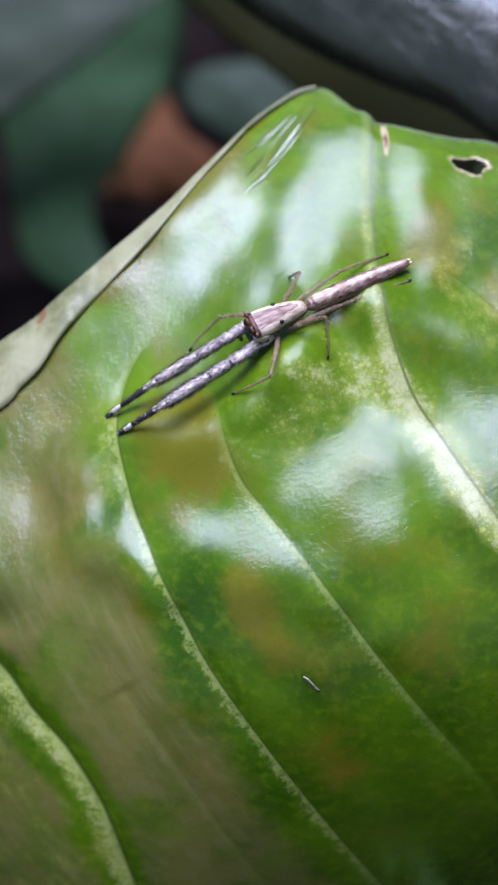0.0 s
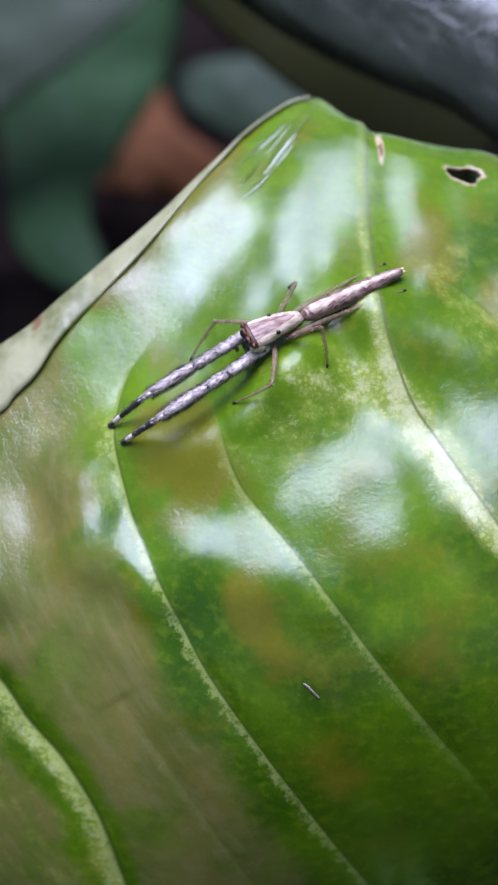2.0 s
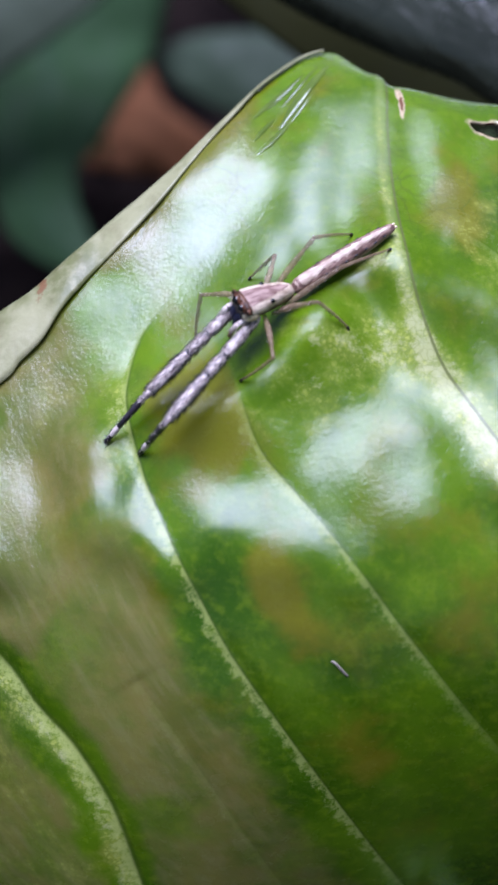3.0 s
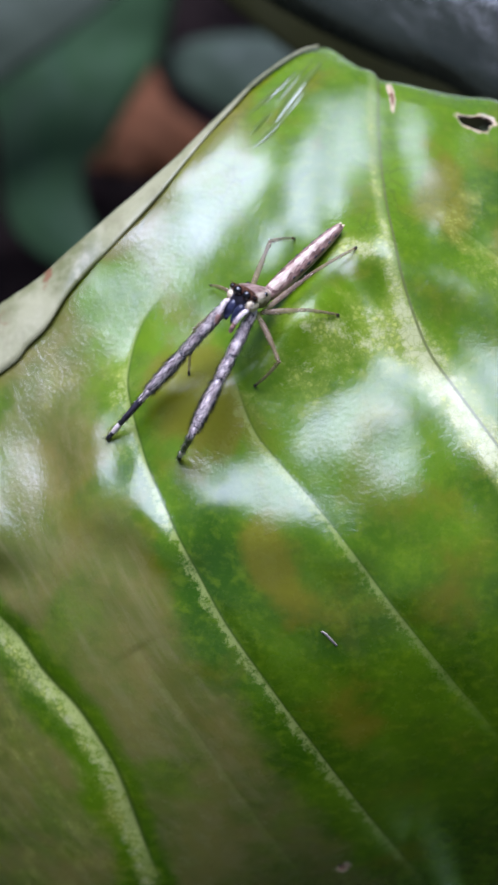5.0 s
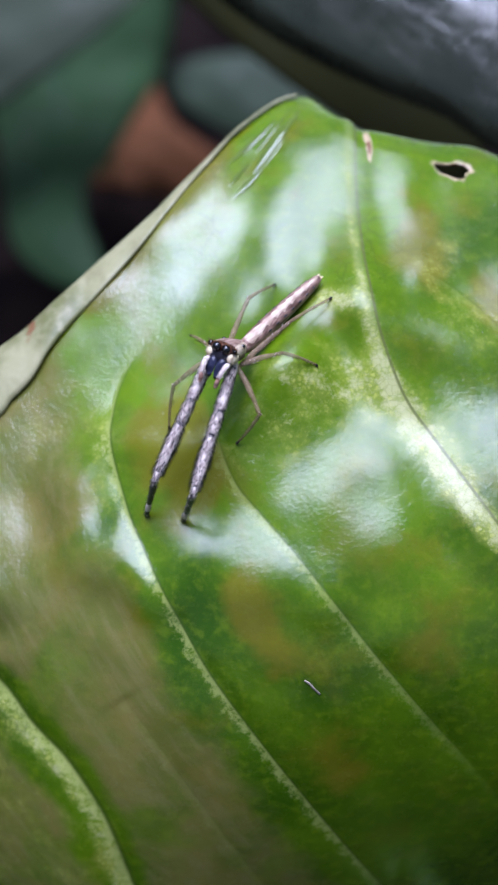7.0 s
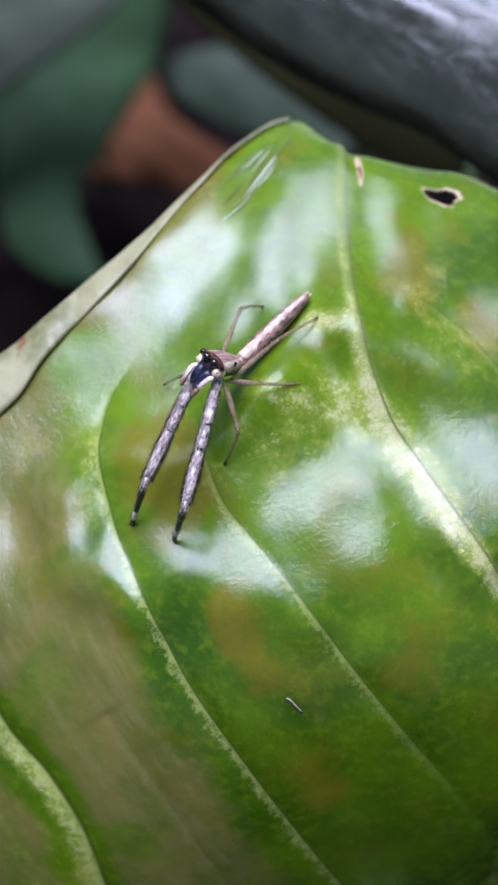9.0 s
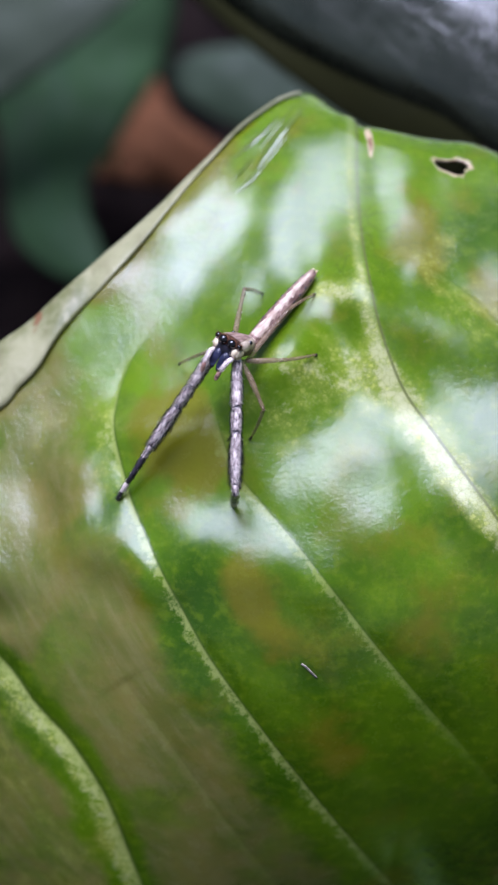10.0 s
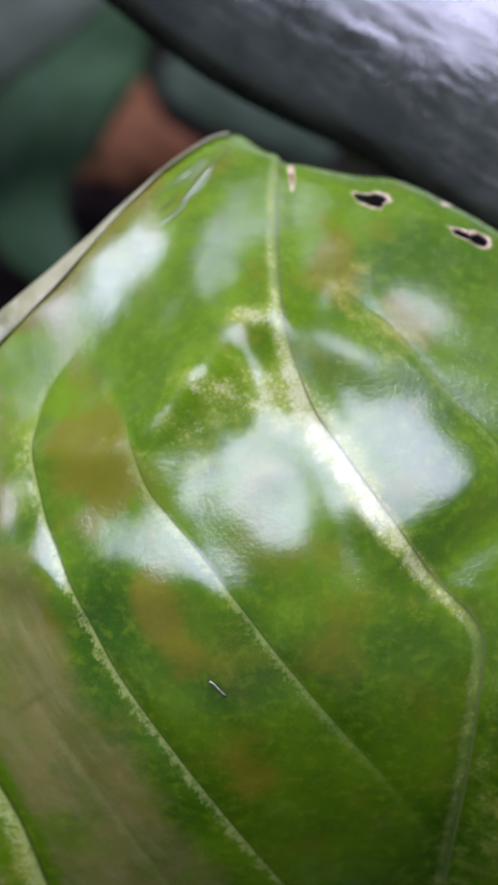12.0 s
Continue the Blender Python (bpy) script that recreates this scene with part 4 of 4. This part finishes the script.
        w *= 1.2 - (0.45 * (((x - 1.2) / 0.56) % 1.0) if x > 1.2 else 0.0)
        t = float(np.interp(x, (0.2, 0.6, 1.5, 3.0, 4.4, 5.2, 5.6), (0.335, 0.455, 0.492, 0.47, 0.402, 0.312, 0.25)))
        stripe.append([(x, 0.92 * w * math.sin(a), 0.92 * t * 1.06 * math.cos(a * 0.72)) for a in np.linspace(-1.25, 1.25, 9)])
    part("stripe", *loft(stripe, closed=False), SILVER, abdomen, "pale pink toothed stripe down the back")
    for i in range(7):
        for s in (-1, 1):
            x = 1.7 + i * 0.56
            r = float(np.interp(x, (0.9, 2.0, 3.2, 4.2, 5.0), (0.47, 0.49, 0.47, 0.42, 0.34)))
            part("spot", *ball(x, s * r * 0.76, r * 0.48, 0.11, 0.05, 0.05, 5, 8), FACE, abdomen)
    for s in (-1, 1):
        part("spinneret", *limb_between((5.7, 0.07 * s, 0), (5.95, 0.1 * s, 0.03), 0.09, 0.05), CREAM, abdomen)
    legs = {}
    for side in (-1, 1):
        for number in (1, 2, 3, 4):
            legs[number, side] = front_leg(spider, side) if number == 1 else thin_leg(spider, number, side)
    return spider, abdomen, legs


def limb_between(p, q, r0, r1, n=10):
    p, q = Vector(p), Vector(q)
    w = (q - p).normalized()
    u = w.orthogonal().normalized()
    v = w.cross(u)
    rings = []
    for k, r in ((0, r0 * 0.5), (0.08, r0), (0.5, (r0 + r1) * 0.53), (0.92, r1), (1, r1 * 0.4)):
        rings.append([tuple(p + (q - p) * k + (u * math.cos(a) + v * math.sin(a)) * r) for a in np.linspace(0, 2 * math.pi, n, endpoint=False)])
    return loft(rings)


SPIDER, ABDOMEN, LEGS = build_spider()

# how the leaf sways about the end of its stalk: time; shift in millimetres; turn in degrees
HINGE = (14.0, -30.0, -15.0)
SWAY = [
    (0.0, -0.02, 0.05, 0.02, 1.38, -1.36, -0.96),
    (0.5, -0.04, 0.06, 0.01, 0.72, -0.70, -0.75),
    (1.0, -0.04, 0.09, 0.01, 2.17, -1.13, -1.23),
    (1.5, -0.01, 0.07, 0.02, 1.85, -1.67, -0.57),
    (2.0, -0.02, 0.01, 0.01, -0.02, -0.23, -0.48),
    (2.5, -0.03, -0.06, -0.02, -1.51, 0.92, -0.25),
    (3.0, 0.03, -0.02, 0.01, -0.88, -0.04, -0.39),
    (3.2, -0.02, 0.02, 0.01, 0.29, 0.26, -0.07),
    (4.8, -0.01, 0.01, -0.00, 0.77, -0.99, -0.20),
    (5.0, 0.02, 0.02, -0.00, 0.42, -0.44, -0.20),
    (5.5, -0.01, -0.00, -0.01, -0.23, 0.49, -0.26),
    (6.0, 0.00, -0.00, 0.00, 0.00, 0.00, 0.00),
    (6.5, -0.00, -0.03, 0.01, -1.49, 0.43, 0.17),
    (7.0, -0.00, 0.01, -0.00, 0.27, -0.40, 0.53),
    (7.5, -0.03, -0.01, 0.01, 0.06, 0.66, 0.17),
    (7.7, -0.01, -0.01, -0.01, 0.08, -0.33, 0.36),
    (9.3, -0.03, -0.07, -0.02, -1.70, 0.46, -0.34),
    (9.5, -0.01, -0.04, -0.02, -1.73, -0.53, -0.37),
    (10.0, 0.00, -0.00, -0.03, -0.26, -0.93, 0.22),
    (10.5, -0.07, -0.01, -0.02, 0.16, 2.41, 0.15),
    (11.0, -0.04, 0.03, -0.01, 1.88, 0.52, 0.31),
    (11.5, -0.06, -0.06, -0.02, -1.85, 1.00, 0.31),
    (12.0, -0.04, -0.12, 0.00, -4.92, -1.85, 0.33),
]

# time; waist on the leaf (right, up, above it); heading and upward pitch of the head in degrees; where the abdomen's end lies
STANCE = [
    (0, 3.15, 6.63, 1, 209, 3, 8.61, 9.26), (2.5, 3, 6.35, 1, 209, 3, 8.41, 9.16), (2.7, 2.67, 6.17, 1, 209, 8, 8.02, 9.06), (2.9, 1.69, 5.86, 1.1, 210, 13, 6.37, 8.74), (3, 1.54, 5.67, 1.1, 213, 20, 6.06, 8.68),
    (3.2, 1.5, 4.9, 1.2, 220, 30, 5.75, 8.06), (4.2, 0.9, 4.65, 1.5, 234, 55, 4.43, 8.28), (4.8, 0.64, 4.73, 1.6, 236, 58, 4.24, 8.44), (5, 0.61, 4.7, 1.6, 238, 58, 4.3, 8.5), (5.5, 0.47, 4.68, 1.6, 243, 60, 4.19, 8.43),
    (6, 0.5, 4.7, 1.6, 245, 60, 4.29, 8.55), (6.5, 0.48, 4.68, 1.6, 250, 60, 4.28, 8.47), (7, 0.47, 4.74, 1.6, 247, 60, 4.43, 8.58), (7.5, 0.36, 4.92, 1.6, 252, 60, 4.38, 8.68), (9.3, 0.79, 4.82, 1.7, 226, 58, 4.15, 8.54),
    (9.5, 0.9, 4.75, 1.7, 230, 60, 4.12, 8.32), (10, 0.86, 4.44, 1.6, 238, 60, 3.79, 8.09), (10.15, 0.31, 4.03, 1.5, 250, 58, 3.05, 7.53), (10.3, 0.11, 3.63, 1.5, 262, 60, 2.02, 7.11), (10.5, -0.02, 3.54, 1.5, 262, 60, 1.57, 6.75),
    (11, 0.62, 3.48, 1.5, 256, 60, 1.68, 6.76), (11.5, 0.31, 3.42, 1.5, 264, 60, 1.81, 6.62), (11.6, 0.34, 3.41, 1.5, 266, 60, 1.77, 6.99), (11.7, 0.62, 3.55, 1.5, 266, 60, 1.23, 6.85), (11.8, 0.79, 3.8, 1.5, 264, 58, 1.03, 6.72),
    (11.9, 0.82, 3.61, 1.9, 264, 50, 1.01, 6.81), (12, -4, -44, 24, 266, 40, -3, -39),
]
# how far the dark leaf swings down and to the left, in millimetres
SWING = [(0, -0.6), (0.5, -1.2), (1, -2.1), (1.5, -2.4), (2, -0.8), (2.5, -0.4), (3, 0.3), (5, 0.6), (6, 0), (7, 0), (7.5, 0.3), (10.5, 0.3), (11, -0.3), (11.5, 1.7), (12, 2.2)]
# feet: right and up on the leaf, and how far above it; +1 is the spider's left
FEET = {
    (1, -1): [
        (0, -6.74, 1.18, 0), (0.5, -6.6, 1.16, 0), (1, -6.71, 1.02, 0), (1.5, -6.72, 1.21, 0), (2, -6.42, 1.03, 0), (2.5, -6.39, 0.95, 0), (2.7, -6.69, 0.17, 0.3),
        (3, -7, -1.33, 0), (3.2, -6.4, -2.02, 0), (4.8, -7.18, -2, 0), (5, -7.05, -2.11, 0), (5.5, -6.68, -2.06, 0), (5.8, -6.59, -1.9, 0.3), (6, -4.96, -3.15, 0),
        (6.2, -6.16, -2.04, 0.3), (6.5, -6.01, -2.08, 0), (6.6, -4.54, -2.87, 0.2), (7, -4.16, -3.16, 0), (7.3, -5.8, -2.01, 0.3), (7.5, -5.89, -1.84, 0), (7.7, -4.4, -2.98, 0.2),
        (9.3, -4.17, -3.13, 0), (9.5, -6.5, -2.06, 0), (10, -5.76, -3.07, 0), (10.15, -4.31, -3.96, 0.3), (10.3, -1.91, -4.73, 0), (10.5, -1.92, -4.84, 0), (11, -2.41, -4.76, 0),
        (11.5, -0.68, -4.99, 0.1), (11.6, -0.67, -3.89, 0.6), (11.7, -0.01, -2.98, 1.5), (11.8, -4.02, -1.06, 3), (11.9, -2.15, -2.02, 2.5), (12, -6, -52, 24),
    ],
    (1, 1): [
        (0, -5.96, 0.34, 0), (0.5, -5.83, 0.31, 0), (1, -5.94, 0.19, 0), (1.5, -5.94, 0.37, 0), (2, -5.66, 0.2, 0), (2.5, -5.64, 0.13, 0), (2.7, -5.7, -0.63, 0.3),
        (3, -5.4, -1.84, 0), (3.2, -4.69, -2.31, 0), (4.8, -4.14, -2.69, 0), (5, -3.44, -2.96, 0), (5.5, -2.69, -2.97, 0), (6, -2.6, -3.23, 0), (6.2, -1.19, -3.35, 0.3),
        (6.5, -0.81, -3.37, 0), (6.6, -1.86, -3.59, 0.2), (7, -2.35, -3.42, 0), (7.3, -0.81, -3.5, 0.3), (7.5, -0.46, -3.49, 0), (7.7, -1.7, -3.48, 0.2), (9.3, -1.74, -3.73, 0),
        (9.5, -0.38, -2.67, 0), (10, 0.09, -3.35, 0), (10.15, 0.62, -3.83, 0.3), (10.3, 1.09, -4.2, 0), (10.5, 2.08, -3.98, 0), (11, 2.54, -3.72, 0), (11.5, 1.38, -4.42, 0.1),
        (11.6, 3.1, -2.69, 0.8), (11.7, 4.16, 0.6, 2.5), (11.8, 6.32, 6.22, 3), (11.9, 3.93, 3.43, 3), (12, -2, -52, 24),
    ],
    (2, -1): [
        (0, -2.62, 4.59, 0), (0.5, -2.53, 4.53, 0), (1, -2.61, 4.47, 0), (1.5, -2.57, 4.63, 0), (2, -2.42, 4.42, 0), (2.5, -2.49, 4.33, 0), (3, -2.91, 3.35, 0),
        (4.2, -3, 1.12, 0), (10, -3.14, 0.89, 0), (10.3, -2.04, -1.12, 0), (11.7, -1.83, -1.39, 0), (11.8, 0.6, -0.83, 0), (11.9, 0.63, -0.87, 0), (12, -6, -48, 22),
    ],
    (2, 1): [
        (0, -0.32, 2.37, 0), (0.5, -0.29, 2.29, 0), (1, -0.32, 2.3, 0), (1.5, -0.28, 2.43, 0), (2, -0.2, 2.21, 0), (2.5, -0.32, 2.13, 0), (3, -0.78, 1.51, 0),
        (4.2, 0.11, 0.62, 0), (9.3, 0.32, 0, 0), (10, 0.86, -0.11, 0), (10.3, 1.76, -0.07, 0), (11.7, 1.93, -0.29, 0), (11.8, 3.18, 0.77, 0), (11.9, 3.21, 0.73, 0),
        (12, -2, -48, 22),
    ],
    (3, -1): [
        (0, 2.32, 8.28, 0), (0.5, 2.37, 8.22, 0), (1, 2.33, 8.21, 0), (1.5, 2.41, 8.34, 0), (2, 2.43, 8.13, 0), (2.5, 2.26, 8.06, 0), (3, -0.41, 6.5, 0),
        (3.2, -1.11, 5.57, 0), (4.2, -2.23, 5.7, 0), (7.7, -2.35, 5.98, 0), (9.3, -3.28, 3.72, 0), (10, -3.31, 3.62, 0), (10.3, -3.31, 0.82, 0), (11.7, -3.04, 0.58, 0),
        (11.8, -2.14, 4.31, 0), (11.9, -2.12, 4.31, 0), (12, -6, -44, 22),
    ],
    (3, 1): [
        (0, 4.29, 4.14, 0), (0.5, 4.28, 4.06, 0), (1, 4.29, 4.14, 0), (1.5, 4.34, 4.24, 0), (2, 4.31, 4.04, 0), (3, 4.14, 3.93, 0), (10, 4.16, 4.1, 0),
        (10.3, 3.75, 3.17, 0), (11.7, 4.02, 2.93, 0), (11.8, 3.88, 2.78, 0), (11.9, 3.92, 2.74, 0), (12, -2, -44, 22),
    ],
    (4, -1): [
        (0, 7.25, 9.56, 0), (0.5, 7.29, 9.5, 0), (1, 7.29, 9.55, 0), (1.5, 7.39, 9.62, 0), (2, 7.31, 9.46, 0), (2.5, 7.1, 9.46, 0), (3, 4.48, 8.66, 0),
        (4.2, 2.03, 7.89, 0), (7.7, 2.22, 8.37, 0), (9.5, 1.99, 8.03, 0), (10, 1.47, 7.38, 0), (10.3, -0.43, 6.73, 0), (11.5, -0.17, 6.63, 0), (11.6, -1.43, 6.06, 0),
        (11.8, -1.26, 6.15, 0), (11.9, -1.24, 6.16, 0), (12, -5, -38, 22),
    ],
    (4, 1): [
        (0, 8.4, 8.19, 0), (0.5, 8.42, 8.12, 0), (1, 8.45, 8.21, 0), (1.5, 8.54, 8.26, 0), (2, 8.44, 8.1, 0), (2.5, 8.21, 8.1, 0), (3, 6.15, 7.74, 0),
        (4.2, 5.12, 7.39, 0), (9.3, 4.77, 7.49, 0), (10, 4.11, 7.28, 0), (10.3, 2.38, 6.31, 0), (11.5, 2.62, 6.33, 0), (11.7, 1.83, 6.41, 0), (11.8, 1.87, 6.38, 0),
        (11.9, 1.9, 6.35, 0), (12, -1, -38, 22),
    ],
}
WHEN = (0.0, 0.5, 1.0, 1.5, 2.0, 2.5, 2.7, 2.9, 3.0, 3.2, 3.7, 4.2, 4.8, 5.0, 5.5, 5.8, 6.0, 6.2, 6.5, 6.6, 7.0, 7.3, 7.5, 7.7, 8.5, 9.3, 9.5, 10.0, 10.15, 10.3, 10.5, 11.0, 11.5, 11.6, 11.7, 11.8, 11.9, 12.0)


def between(rows, t):
    """The row at t, sliding evenly from one listed row to the next."""
    times = [r[0] for r in rows]
    return [float(np.interp(t, times, [r[i] for r in rows])) for i in range(1, len(rows[0]))]


def frame_of(place, ahead, up):
    """A pose at a place (mm in the leaf's frame) with x ahead and z about up."""
    x = Vector(ahead).normalized()
    y = Vector(up).cross(x).normalized()
    z = x.cross(y)
    m = Matrix((x, y, z)).transposed().to_4x4()
    m.translation = Vector(place) * MM
    return m


def leaf_normal(a, b):
    e = 0.6
    da = (broad(a + e, b) - broad(a - e, b)) / (2 * e)
    db = (broad(a, b + e) - broad(a, b - e)) / (2 * e)
    return Vector((-float(da), -float(db), 1)).normalized()


def rested(a, b, up):
    """A place over the leaf; far off the blade, over its mean plane."""
    return on_leaf(a, b, up) if b > -25 else Vector((a, b, up))


def body_at(t):
    a, b, up, yaw, pitch, ta, tb = between(STANCE, t)
    normal = leaf_normal(a, b) if b > -25 else Vector((0, 0.3, 1)).normalized()
    waist = rested(a, b, up)
    flat = Vector((math.cos(radians(yaw)), math.sin(radians(yaw)), 0))
    flat = (flat - normal * flat.dot(normal)).normalized()
    ahead = flat * math.cos(radians(pitch)) + normal * math.sin(radians(pitch))
    over = normal * math.cos(radians(pitch)) - flat * math.sin(radians(pitch))
    body = frame_of(waist, ahead, over)
    tip = rested(ta, tb, 0.55 if tb > -25 else up)
    tail = frame_of(waist, tip - waist, normal)
    return body, body.inverted() @ tail, normal


def leg_at(t, number, side):
    """Poses of the thigh in the body's space and of the shin in the thigh's, bent at the knee: forelegs to fit the
    camera's view.
    """
    body, _, normal = body_at(t)
    a, b, up = between(FEET[number, side], t)
    x, y, z = HIPS[number]
    hip = Vector((x, y * side, z))
    foot = (body.inverted() @ (rested(a, b, up + 0.06) * MM)) / MM
    u, w = UPPER[number], LOWER[number]
    reach = foot - hip
    d = min(reach.length, (u + w) * 0.997)
    way = reach.normalized()
    # foreleg knees bend towards the camera so that these legs look straight
    lift = body.to_3x3().inverted() @ (Vector((0, 0, 1)) if number == 1 else normal)
    rise, back, out = KNEES[number]
    bend = lift * rise + Vector((back, side * out, 0))
    bend = (bend - way * bend.dot(way)).normalized()
    c = max(-1, min(1, (u * u + d * d - w * w) / (2 * u * d)))
    angle = math.acos(c)
    knee = hip + (way * math.cos(angle) + bend * math.sin(angle)) * u
    thigh = frame_of(hip, knee - hip, bend)
    shin = frame_of(knee, hip + way * d - knee, bend)
    return thigh, thigh.inverted() @ shin


def leaf_at(t):
    """The leaf's pose as it sways."""
    x, y, z, rx, ry, rz = between(SWAY, t)
    hinge = Vector(HINGE)
    there, back = (hinge + Vector((x, y, z))) * MM, hinge * -MM
    return LEAF @ pose(*there, rx, ry, rz) @ pose(*back)


def motions():
    for thing in (PLANT, FIBRE):
        walk(thing, [(t, leaf_at(t)) for t in WHEN])
    walk(DARK, [(t, BASE @ pose(-0.47 * m * MM, -0.88 * m * MM, 0)) for t, m in SWING])
    walk(SPIDER, [(t, leaf_at(t) @ body_at(t)[0]) for t in WHEN])
    walk(ABDOMEN, [(t, body_at(t)[1]) for t in WHEN])
    for (number, side), (leg, shin) in LEGS.items():
        rows = [(t, *leg_at(t, number, side)) for t in WHEN]
        walk(leg, [(t, thigh) for t, thigh, _ in rows])
        walk(shin, [(t, lower) for t, _, lower in rows])


motions()
